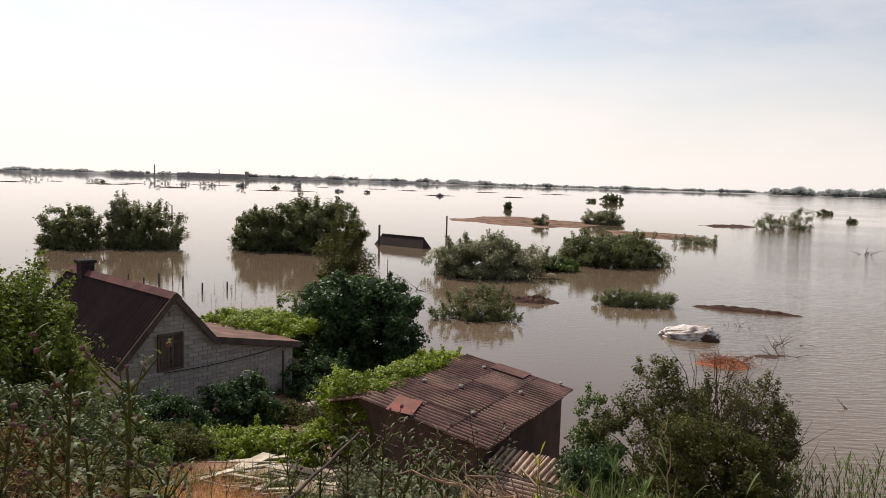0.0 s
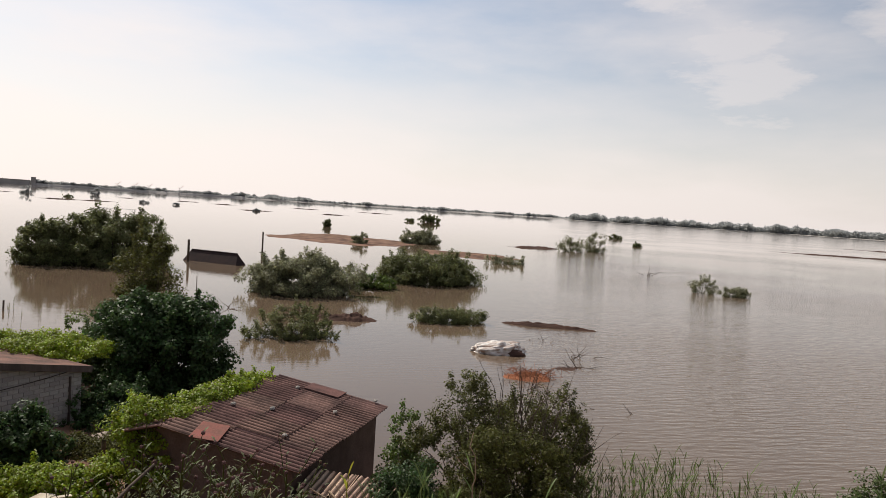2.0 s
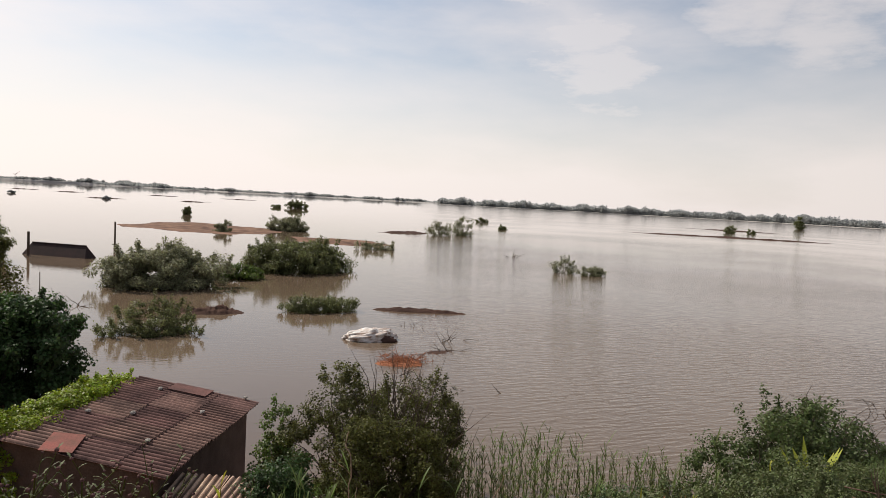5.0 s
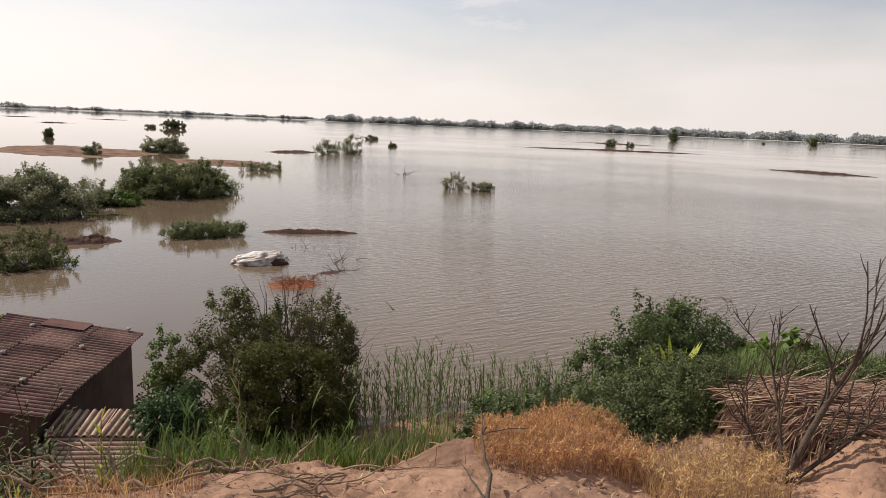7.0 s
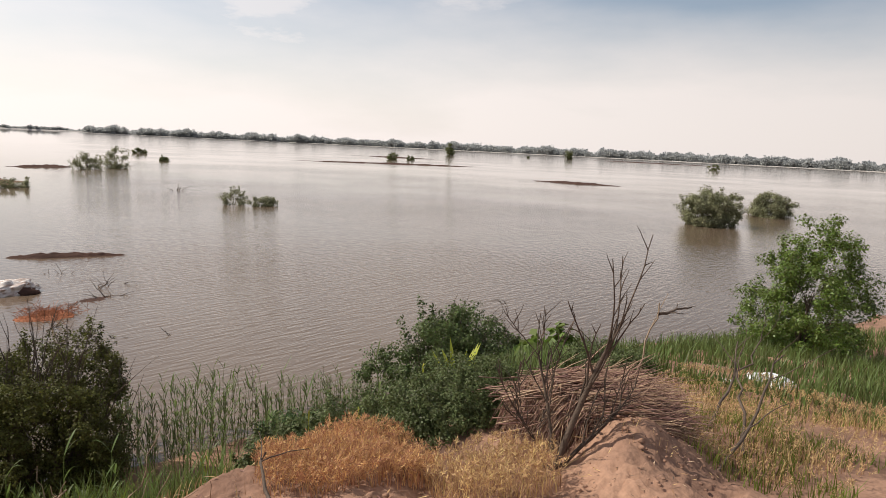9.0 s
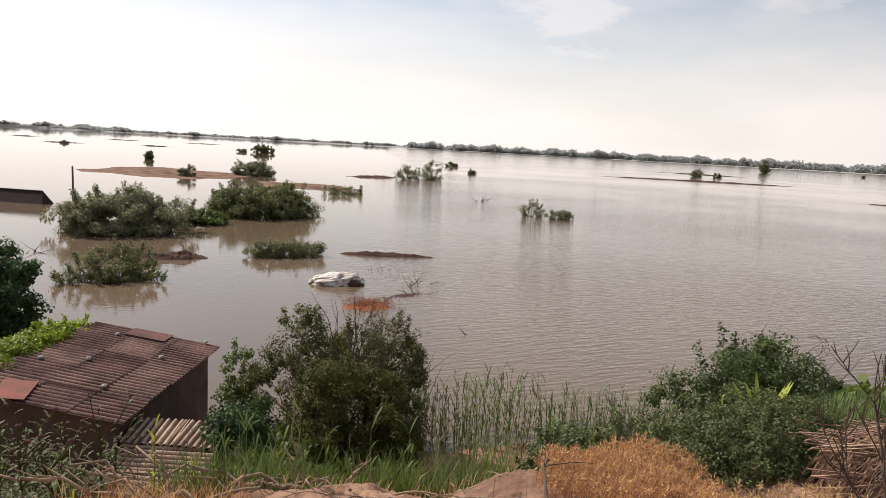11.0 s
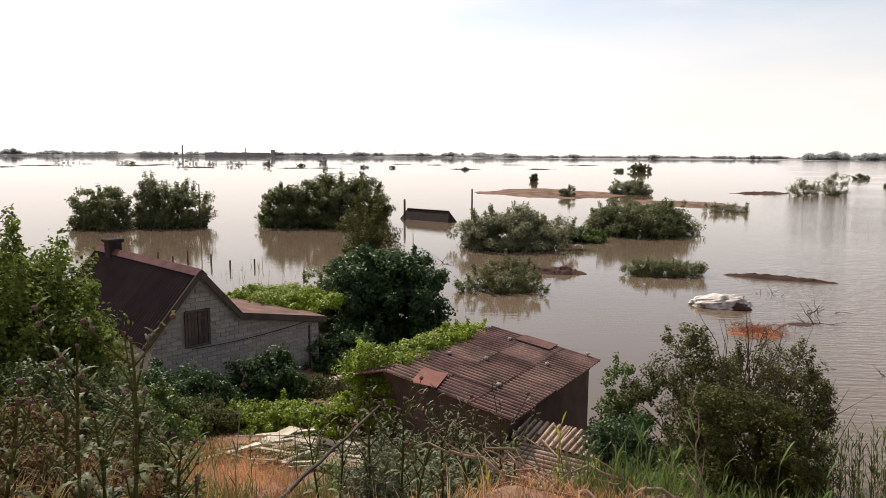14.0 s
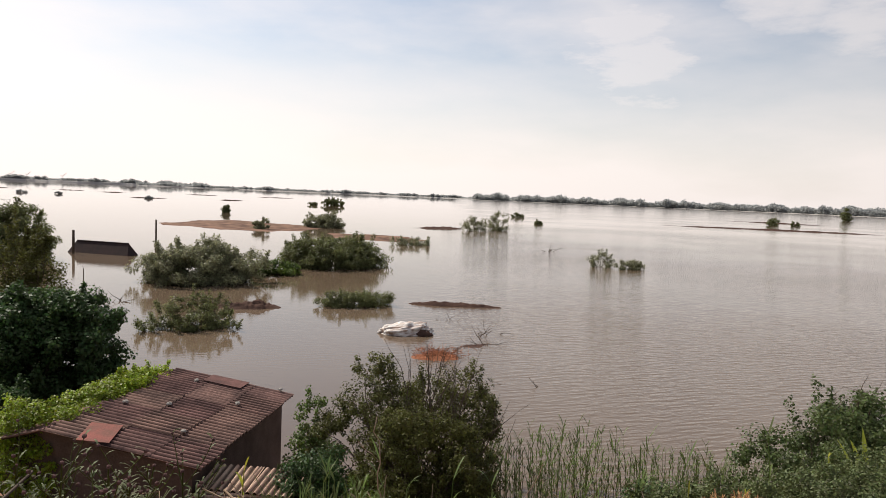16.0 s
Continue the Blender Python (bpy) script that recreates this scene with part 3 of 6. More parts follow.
def far_shore(name, az0, az1, dist, h, seed, label, size, density, land=1.2, base=0.5):
    """A low far bank with a ragged belt of trees on it."""
    rnd = random.Random(seed)
    pts, faces = [], []
    n = 60
    for i in range(n + 1):
        az = az0 + (az1 - az0) * i / n
        for k, (off, z) in enumerate(((0, -0.5), (6, land), (90, land), (140, -0.5))):
            x, y = polar(az, dist(az) + off + rnd.uniform(-5, 5))
            pts.append((x, y, z))
    for i in range(n):
        for k in range(3):
            a = i * 4 + k
            faces.append((a, a + 4, a + 5, a + 1))
    shore = mesh_object(name, pts, faces, FAR_LAND)
    tagged(shore, label, "far bank", kind="structure")
    cs, rs = [], []
    az = az0
    while az < az1:
        d = dist(az) + rnd.uniform(12, 80)
        hh = h * min(1.3, max(0.12, base + 0.8 * noise.noise(Vector((az * 0.8, seed, 0))) + 0.6 * noise.noise(Vector((az * 4.5, seed, 5))))) * rnd.uniform(0.6, 1.2)
        x, y = polar(az, d)
        for _ in range(3):
            cs.append((x + rnd.uniform(-4, 4), y + rnd.uniform(-4, 4), land + hh * rnd.uniform(0.15, 0.8)))
            rs.append(hh * 0.33)
        az += density
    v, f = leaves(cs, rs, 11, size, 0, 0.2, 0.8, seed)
    tagged(mesh_object("far_woods", v, f, LEAF_FAR_HAZE), "haze-paled grey-green belt of trees along the far bank", "woods", kind="stuff")


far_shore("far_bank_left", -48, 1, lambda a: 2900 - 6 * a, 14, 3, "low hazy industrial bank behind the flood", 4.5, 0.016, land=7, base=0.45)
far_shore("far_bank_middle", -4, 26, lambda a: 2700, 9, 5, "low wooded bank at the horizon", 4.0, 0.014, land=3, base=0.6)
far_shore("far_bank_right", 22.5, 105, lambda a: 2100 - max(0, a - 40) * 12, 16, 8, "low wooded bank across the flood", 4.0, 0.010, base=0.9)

# ---- drowned trees and bushes ----
plant("drowned_tree", -16.2, 71.5, 0, 11.0, 9, 6.3, LEAF_WILLOW, "broad dark green willow standing in flood water", "tree", 950, 0.8, 46, 0.27, 11, 5, 1.1, 0.15, 0.55, 0.16)
plant("drowned_tree", -21.6, 69.5, 0, 6.0, 5, 4.4, LEAF_WILLOW, "green willow beside the broad one in flood water", "tree", 380, 0.75, 46, 0.27, 10, 4, 1.1, 0.15, 0.55, 0.13)
plant("drowned_tree", -33.2, 68, 0, 8.4, 6, 4.3, LEAF_WILLOW, "bushy green willow in flood water", "tree", 380, 0.85, 46, 0.28, 12, 5, 1, 0.25, 0.8, 0.14)
plant("drowned_tree", -39.0, 65.5, 0, 7.5, 5, 3.8, LEAF_WILLOW, "small green willow standing in flood water", "tree", 280, 0.8, 46, 0.28, 13, 4, 1, 0.25, 0.8, 0.12)
plant("drowned_tree", -35.4, 67.5, 0, 3.0, 2.4, 6.2, LEAF_GREY, "slender grey-green willow spire in flood water", "tree", 120, 0.8, 40, 0.26, 14, 2, 1, 0.35, 1.2, 0.1, flat=0.9)
plant("drowned_bush", 1.4, 55.5, 0, 10.4, 6.5, 3.2, LEAF_GREY, "broad grey-green willow bush in flood water", "bush", 760, 0.7, 50, 0.2, 15, 6, 1.3, 0.15, 0.9, 0.09)
plant("drowned_bush", 13.9, 66.8, 0, 11.4, 7.5, 2.9, LEAF_WILLOW, "broad dark green willow bush in flood water", "bush", 820, 0.75, 50, 0.21, 16, 6, 1.2, 0.1, 1.1, 0.1)
plant("drowned_bush", 7.4, 60.2, 0, 4.6, 2.6, 1.5, LEAF_GREEN, "low fresh green bush at the flood's edge", "bush", 220, 0.45, 46, 0.17, 17, 4, 1, 0.1, 0.6, 0.05)
plant("drowned_bush", 0.9, 37.6, 0, 5.6, 4.4, 1.8, LEAF_WILLOW, "sparse half-drowned bush mirrored in the water", "bush", 420, 0.36, 30, 0.11, 18, 9, 1.6, 0.95, 1.0, 0.04, bare=14)
plant("drowned_bush", 10.8, 43.6, 0, 5.6, 2.6, 0.95, LEAF_WILLOW, "low drowned bush with a flat crown", "bush", 420, 0.36, 40, 0.10, 19, 5, 1.4, 0.2, 0.7, 0.04)
plant("drowned_tree", 25.7, 138.5, 0, 8.8, 6, 2.4, LEAF_GREY, "grey-green willow on a floating litter bank", "tree", 420, 0.8, 36, 0.26, 20, 4, 1.2, 0.05, 0.8, 0.12)
plant("drowned_bush", 12.5, 128, 0, 3.4, 3, 1.7, LEAF_GREY, "small grey-green bush on a litter bank", "bush", 70, 0.6, 36, 0.28, 21, 3, 1, 0.2, 0.8, 0.05)
plant("drowned_bush", 31, 96, 0, 7.0, 3, 1.1, LEAF_GREY, "low sparse bush in flood water", "bush", 130, 0.5, 24, 0.2, 22, 5, 1.6, 0.15, 0.9, 0.05)
plant("drowned_tree", 59.0, 139.5, 0, 6.5, 4, 3.0, LEAF_GREY, "thin grey-green willow in flood water", "tree", 150, 0.8, 20, 0.27, 23, 4, 1.4, 0.15, 0.9, 0.1)
plant("drowned_tree", 65.8, 143, 0, 7, 4, 4.3, LEAF_GREY, "thin grey-green willow in flood water", "tree", 170, 0.9, 20, 0.27, 24, 4, 1.4, 0.15, 0.9, 0.1)
plant("drowned_bush", 69.8, 360, 0, 13, 8, 3.4, LEAF_WILLOW, "far dark bush in flood water", "bush", 140, 1.2, 34, 0.6, 25, 4, 1, 0.2, 0.8, 0.1)
plant("drowned_bush", 9.7, 207, 0, 2.0, 1.8, 1.9, LEAF_WILLOW, "small dark round bush in open water", "bush", 120, 0.5, 40, 0.3, 26, 3, 1, 0.0, 0.9, 0.05, flat=0.3)
plant("drowned_bush", 44.7, 67.6, 0, 3.6, 2.4, 1.7, LEAF_GREY, "sparse leafy twigs out of the water", "bush", 100, 0.5, 20, 0.17, 27, 4, 1.4, 0.2, 1.0, 0.05)
plant("drowned_bush", 46.9, 65.2, 0, 4.2, 2.4, 0.95, LEAF_GREY, "low green bush in open flood water", "bush", 150, 0.4, 26, 0.15, 28, 4, 1.4, 0.2, 0.7, 0.05)
plant("drowned_tree", 82.2, 27.5, 0, 9.4, 6.5, 4.2, LEAF_GREY, "round grey-green willow in flood water", "tree", 520, 0.8, 46, 0.24, 29, 5, 1.2, 0.2, 0.7, 0.12)
plant("drowned_tree", 105, 27, 0, 9, 6, 3.1, LEAF_GREY, "grey-green willow bush in flood water", "tree", 300, 0.8, 46, 0.26, 30, 5, 1.2, 0.2, 0.7, 0.12)

# ---- trees and bushes on the bank ----
plant("mulberry_tree", -3.95, 27.0, 0.1, 5.1, 4.4, 4.15, LEAF_DARK, "dense dark green tree at the flood's edge", "tree", 900, 0.5, 50, 0.15, 31, 4, 1.2, 0.12, 0.3, 0.12, 0.55, flat=0.42)
plant("drowned_tree", -6.0, 34.5, 0, 3.3, 2.6, 5.7, LEAF_OLIVE, "tall olive green willow behind the dark tree", "tree", 360, 0.55, 46, 0.14, 32, 3, 1, 0.2, 0.9, 0.1, flat=0.5)
plant("garden_bush", -6.9, 28.5, 0.1, 2.2, 2, 2.2, LEAF_GREEN, "green bush behind the brick annex", "bush", 200, 0.4, 46, 0.12, 33, 3, 1, 0.2, 0.6, 0.06)
plant("wild_plum_bush", 5.65, 14.2, 0.1, 5.3, 4.4, 3.9, LEAF_OLIVE, "large olive green bush with bare dark twigs", "bush", 2000, 0.30, 40, 0.060, 34, 11, 1.3, 0.8, 0.5, 0.09, 0.6, depth=3, bare=55, flat=0.33)
plant("sapling", 3.5, 15.6, 0.2, 1.2, 1.2, 2.4, LEAF_GREEN, "slim fresh green sapling beside the shed", "tree", 200, 0.28, 44, 0.065, 35, 2, 1, 0.2, 0.5, 0.03, 0.7)
plant("elm_bush", 13.7, 9.7, gz(13.7, 9.7), 6.2, 3.8, 3.3, LEAF_ELM, "dense green elm bush on the shore", "bush", 1200, 0.4, 46, 0.07, 36, 7, 1.5, 0.4, 0.6, 0.06, 0.65, flat=0.5, bare=6)
plant("young_tree", 26.0, 5.0, gz(26.0, 5.0), 4.6, 4.0, 4.6, LEAF_GREEN, "green tree at the end of the grassy bank", "tree", 620, 0.5, 46, 0.11, 37, 4, 1.2, 0.2, 0.5, 0.09)
plant("nettle_bush", 8.9, 7.4, gz(8.9, 7.4), 3.4, 2.2, 0.8, LEAF_NETTLE, "low dense grey-green weeds on the slope", "bush", 800, 0.22, 44, 0.045, 38, 8, 1.6, 0.15, 0.6, 0.02, 0.6)
plant("nettle_bush", 10.6, 7.4, gz(10.6, 7.4), 3.0, 2.2, 0.7, LEAF_NETTLE, "low dense green weeds on the slope", "bush", 600, 0.22, 44, 0.05, 44, 8, 1.6, 0.15, 0.6, 0.02, 0.6)
plant("elm_tree", -8.2, 11.8, gz(-8.2, 11.8), 4.3, 4.2, 4.7, LEAF_LIME, "bushy green tree beside the house", "tree", 1700, 0.5, 46, 0.09, 39, 4, 1.3, 0.25, 0.8, 0.1, 0.6)
plant("lilac_bush", -6.9, 13.0, gz(-6.9, 13.0), 2.6, 2.2, 1.5, LEAF_GREEN, "green glossy shrub before the house", "bush", 520, 0.28, 44, 0.075, 40, 5, 1.4, 0.25, 0.6, 0.04, 0.7)
plant("fig_bush", -5.7, 18.4, gz(-5.7, 18.4), 2.4, 1.6, 1.35, LEAF_DARK, "dark leafy shrub against the brick wall", "bush", 300, 0.3, 40, 0.10, 41, 5, 1.3, 0.15, 0.5, 0.04, 0.7)
plant("vine_patch", -4.2, 15.6, gz(-4.2, 15.6), 3.9, 1.8, 0.6, LEAF_FRESH, "bright green vine patch on the slope", "vine", 700, 0.22, 44, 0.055, 42, 5, 1.6, 0.1, 0.5, 0.02, 0.8)
plant("vine_cover", -7.5, 24.8, 1.75, 5.6, 3.4, 0.55, LEAF_FRESH, "bright green vine over the annex roof", "vine", 900, 0.26, 44, 0.065, 43, 5, 1.6, 0.1, 0.4, 0.02, 0.8)

plant("vine_cover", -0.75, 17.6, 2.42, 4.2, 1.1, 0.26, LEAF_FRESH, "bright green vine over the shed ridge", "vine", 560, 0.2, 44, 0.058, 45, 5, 1.6, 0.1, 0.4, 0.02, 0.8, rz=62)
plant("vine_cover", -1.9, 15.7, 1.1, 2.4, 2.0, 2.0, LEAF_FRESH, "bright green vine climbing the shed wall", "vine", 560, 0.26, 44, 0.06, 46, 5, 1.4, 0.1, 0.5, 0.02, 0.8)
plant("weed_bush", -5.6, 9.4, gz(-5.6, 9.4), 3.2, 2.6, 1.9, LEAF_NETTLE, "tangled green weeds with dry stems on the slope", "bush", 900, 0.3, 40, 0.07, 47, 7, 1.6, 0.25, 0.8, 0.02, 0.5, bare=14)
plant("weed_bush", -4.5, 7.0, gz(-4.5, 7.0), 2.6, 2.0, 1.25, LEAF_OLIVE, "tangled olive weeds with dry stems on the slope", "bush", 800, 0.26, 40, 0.055, 48, 7, 1.6, 0.25, 0.8, 0.02, 0.5, bare=14)
plant("weed_bush", -7.8, 10.5, gz(-7.8, 10.5), 3.0, 2.6, 2.3, LEAF_GREEN, "tangled green weeds beside the tree", "bush", 700, 0.34, 40, 0.08, 49, 7, 1.6, 0.25, 0.8, 0.02, 0.5, bare=8)
plant("weed_bush", 3.4, 12.2, gz(3.4, 12.2), 2.6, 2.0, 1.1, LEAF_GREEN, "green weeds between shed and plum bush", "bush", 600, 0.26, 40, 0.06, 50, 6, 1.5, 0.15, 0.8, 0.02, 0.5)
plant("weed_bush", 10.2, 11.6, gz(10.2, 11.6), 2.6, 1.8, 1.4, LEAF_DARK, "thin green willow shoots at the shore", "bush", 260, 0.34, 40, 0.065, 56, 6, 1.5, 0.4, 1.1, 0.02, 0.5)

# ---- brick house ----
def slate_sheet(bm, length, width, waves, amp, m, per=8):
    """A corrugated sheet in the x (across) y (along) plane, with thickness."""
    nxs = waves * per
    top, bot = [], []
    for k in (0, 1):
        for j in (0, 1):
            row = []
            for i in range(nxs + 1):
                x = width * i / nxs
                z = amp * math.cos(2 * math.pi * i / per) - (0.008 if k else 0)
                row.append(bm.verts.new(m @ Vector((x, length * j, z))))
            (bot if k else top).append(row)
    for rows in (top, bot):
        for i in range(nxs):
            bm.faces.new((rows[0][i], rows[0][i + 1], rows[1][i + 1], rows[1][i]))
    for j in (0, 1):
        for i in range(nxs):
            bm.faces.new((top[j][i], top[j][i + 1], bot[j][i + 1], bot[j][i]))
    for i in (0, nxs):
        bm.faces.new((top[0][i], top[1][i], bot[1][i], bot[0][i]))
    return bm


def prism(bm, poly, y0, y1, m=Matrix()):
    """A wall from an outline in x and z, between y0 and y1."""
    a = [bm.verts.new(m @ Vector((x, y0, z))) for x, z in poly]
    b = [bm.verts.new(m @ Vector((x, y1, z))) for x, z in poly]
    bm.faces.new(a)
    bm.faces.new(b[::-1])
    for i in range(len(poly)):
        j = (i + 1) % len(poly)
        bm.faces.new((a[i], a[j], b[j], b[i]))
    return bm


HX, HY, HA = -7.94, 19.53, math.degrees(math.atan2(0.784, 0.621))
house = thing("brick_house", HX, HY, 0, "small white-brick house with a dark corrugated gable roof", "house", rz=HA)
# in its own frame: x along the gable wall, y towards the back of the house
GX0, GX1, APEX, EAVE_L, ANX = -1.75, 1.05, (-0.23, 3.86), (-1.75, 2.15), (4.0, 1.76)
gable = [(GX0, 0.0), (ANX[0], 0.0), ANX, (GX1, 2.36), APEX, EAVE_L]
wall = part("wall", prism(bmesh.new(), gable, 0.02, 0.26), MORTAR, house, "white silicate brick gable wall")
bm = bmesh.new()
prism(bm, [(GX0, 0.0), (GX1, 0.0), (GX1, 2.34), (APEX[0], 3.84), (GX0, 2.13)], 7.2, 7.44)
box(bm, GX0, 0.26, 0, GX0 + 0.24, 7.2, 2.1)
box(bm, GX1 - 0.24, 0.26, 0, GX1, 7.2, 2.3)
box(bm, ANX[0] - 0.24, 0.26, 0, ANX[0], 4.0, 1.6)
box(bm, GX1, 3.76, 0, ANX[0] - 0.24, 4.0, 1.6)
part("side_wall", bm, MORTAR, house)


def roof_plane(x0, z0, x1, z1, y0, y1, parent, mat, name, label, courses, pitch=0.17, amp=0.025, over=0.0):
    """Corrugated sheets from the low edge (x0, z0) up to (x1, z1)."""
    run = math.hypot(x1 - x0, z1 - z0)
    ux, uz = (x1 - x0) / run, (z1 - z0) / run
    across = 8 * pitch
    count = int(math.ceil((y1 - y0) / across))
    for c in range(courses):
        for i in range(count):
            a = (run / courses) * c - (0.12 if c else over)
            wlen = min(across, y1 - y0 - i * across)
            wv = max(1, round(wlen / pitch))
            mm = Matrix(((0, ux, -uz, x0 + ux * a), (1, 0, 0, y0 + i * across + random.uniform(-0.01, 0.01)), (0, uz, ux, z0 + uz * a + 0.035 + 0.012 * c + 0.006 * (i % 2)), (0, 0, 0, 1)))
            b = bmesh.new()
            slate_sheet(b, run / courses + (0.12 if c else over) , wv * pitch, wv, amp, mm)
            part(name, b, mat, parent, label)


roof_plane(EAVE_L[0] - 0.25, EAVE_L[1] - 0.28, APEX[0], APEX[1], -0.18, 7.6, house, SLATE_DARK, "roof_sheet", "dark corrugated roof sheet", 1)
roof_plane(GX1 + 0.05, 2.34, APEX[0], APEX[1], -0.18, 7.6, house, SLATE_DARK, "roof_sheet", "dark corrugated roof sheet", 1)
# barge boards along the gable
for (xa, za), (xb, zb) in ((APEX, (EAVE_L[0] - 0.25, EAVE_L[1] - 0.28)), (APEX, (GX1 + 0.02, 2.36))):
    L = math.hypot(xb - xa, zb - za)
    m = Matrix.Translation((xa, -0.17, za)) @ Matrix.Rotation(-math.atan2(zb - za, xb - xa), 4, "Y")
    part("barge_board", box(bmesh.new(), -0.02, -0.03, -0.11, L, 0.02, 0.06, 0.006, m), PLANK, house, "weathered dark barge board")
# annex roof: one sloping felt deck with a thick edge
L = math.hypot(ANX[0] + 0.15 - GX1, ANX[1] - 2.36)
m = Matrix.Translation((GX1, 0, 2.38)) @ Matrix.Rotation(-math.atan2(ANX[1] - 2.36, ANX[0] - GX1), 4, "Y")
part("annex_roof", box(bmesh.new(), 0.0, -0.16, 0.0, L + 0.1, 4.1, 0.09, 0.01, m), SLATE_OLD, house, "flat annex roof with a worn reddish felt cover")
part("fascia", box(bmesh.new(), 0.0, -0.2, -0.1, L + 0.08, -0.165, 0.10, 0.006, m), PLANK, house, "weathered grey fascia board")
# shutters
SX0, SX1, SZ0, SZ1 = -0.67, -0.03, 1.74, 2.70
b = bmesh.new()
for x0, z0, x1, z1 in ((SX0 - 0.07, SZ0 - 0.07, SX1 + 0.07, SZ0), (SX0 - 0.07, SZ1, SX1 + 0.07, SZ1 + 0.07), (SX0 - 0.07, SZ0, SX0, SZ1), (SX1, SZ0, SX1 + 0.07, SZ1)):
    box(b, x0, -0.05, z0, x1, 0.03, z1, 0.006)
part("frame", b, PLANK, house, "dark wooden window frame")
for k in range(2):
    xa = SX0 + k * (SX1 - SX0) / 2
    leafo = part("shutter", box(bmesh.new(), xa + 0.01, -0.02, SZ0 + 0.01, xa + 0.31, 0.015, SZ1 - 0.01, 0.004), PLANK, house, "closed grey plank shutter")
    for q in range(3):
        part("plank", box(bmesh.new(), xa + 0.015 + q * 0.1, -0.035, SZ0 + 0.02, xa + 0.108 + q * 0.1, -0.02, SZ1 - 0.02, 0.004), PLANK, leafo)
    for zz in (SZ0 + 0.2, SZ1 - 0.2):
        part("batten", box(bmesh.new(), xa + 0.02, -0.05, zz - 0.04, xa + 0.30, -0.035, zz + 0.04, 0.004), PLANK, leafo)
part("gable_vent", box(bmesh.new(), APEX[0] - 0.16, -0.03, 3.28, APEX[0] + 0.16, 0.02, 3.42, 0.02), MORTAR, house, "small vent stone under the gable")
part("corner_post", box(bmesh.new(), ANX[0] - 0.42, -0.04, 0, ANX[0] - 0.36, 0.02, 1.6, 0.01), PLANK, house, "dark wooden corner post")
cab = [(Vector((SX0 + 0.1 + 4.2 * k / 12, -0.05, 1.62 + 0.16 * k / 12 - 0.35 * (k / 12) * (1 - k / 12))), 0.012) for k in range(13)]
V, F = tubes([cab], 5)
mesh_object("cable", V, F, SOOT, house, True)["label"] = "black cable slung along the wall"
# ridge cap and chimney
RIDGE_RED = material("dull_red_ridge", (0.15, 0.06, 0.055), 0.8, 0.2, 2, 0.4)
b = bmesh.new()
prism(b, [(APEX[0] - 0.17, 3.80), (APEX[0], 3.98), (APEX[0] + 0.17, 3.80), (APEX[0] + 0.15, 3.79), (APEX[0], 3.95), (APEX[0] - 0.15, 3.79)], -0.2, 7.6)
part("ridge_cap", b, RIDGE_RED, house, "dull dark red ridge cap")
ch = part("chimney", box(bmesh.new(), APEX[0] - 0.22, 6.05, 3.4, APEX[0] + 0.22, 6.5, 4.32, 0.02), SOOT, house, "sooty dark brick chimney")
part("chimney_cap", box(bmesh.new(), APEX[0] - 0.29, 5.98, 4.2, APEX[0] + 0.29, 6.57, 4.32, 0.03), SOOT, ch)

# ---- shed with the corrugated roof ----
SHX, SHY = 0.97, 13.40
shed = thing("shed", SHX, SHY, 0, "clay-walled shed with a rusty brown corrugated roof", "shed", rz=math.degrees(math.atan2(0.884, 0.468)))
# in its own frame: x along the eave, y up the slope
SL, SW = 5.0, 5.2
part("wall", box(bmesh.new(), 0.25, 0.2, -0.3, 4.85, 0.45, 1.98), CLAYWALL, shed, "brown clay-plastered wall")
SWAP = Matrix(((0, 1, 0, 0), (1, 0, 0, 0), (0, 0, 1, 0), (0, 0, 0, 1)))
for x0 in (0.25, 4.6):
    part("wall", prism(bmesh.new(), [(0.453, -0.3), (3.897, -0.3), (3.897, 2.2), (3.1, 2.46), (0.453, 2.08)], x0, x0 + 0.25, SWAP), CLAYWALL, shed, "brown clay-plastered wall")
part("wall", box(bmesh.new(), 0.25, 3.9, -0.3, 4.85, 4.15, 2.15), CLAYWALL, shed, "brown clay-plastered wall")
PITCH = 0.150
SLOPE = 0.40 / 3.07
rnd = random.Random(4)
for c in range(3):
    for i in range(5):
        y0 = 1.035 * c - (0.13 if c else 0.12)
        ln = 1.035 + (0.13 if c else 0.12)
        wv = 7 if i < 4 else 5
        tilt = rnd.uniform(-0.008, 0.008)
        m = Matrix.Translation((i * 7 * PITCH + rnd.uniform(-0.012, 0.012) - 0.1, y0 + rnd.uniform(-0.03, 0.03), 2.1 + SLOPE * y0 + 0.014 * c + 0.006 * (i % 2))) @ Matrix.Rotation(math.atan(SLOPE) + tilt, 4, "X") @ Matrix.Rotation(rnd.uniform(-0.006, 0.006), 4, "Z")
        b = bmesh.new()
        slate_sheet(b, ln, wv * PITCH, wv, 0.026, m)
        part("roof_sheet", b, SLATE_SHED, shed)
m = Matrix.Translation((0, 3.12, 2.53)) @ Matrix.Rotation(-0.28, 4, "X")
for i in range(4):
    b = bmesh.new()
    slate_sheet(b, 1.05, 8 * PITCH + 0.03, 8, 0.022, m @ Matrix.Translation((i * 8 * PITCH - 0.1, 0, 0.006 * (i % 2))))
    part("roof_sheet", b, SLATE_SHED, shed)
m = Matrix.Translation((0.0, 1.75, 2.1 + SLOPE * 1.75 + 0.055)) @ Matrix.Rotation(math.atan(SLOPE), 4, "X") @ Matrix.Rotation(0.3, 4, "Z")
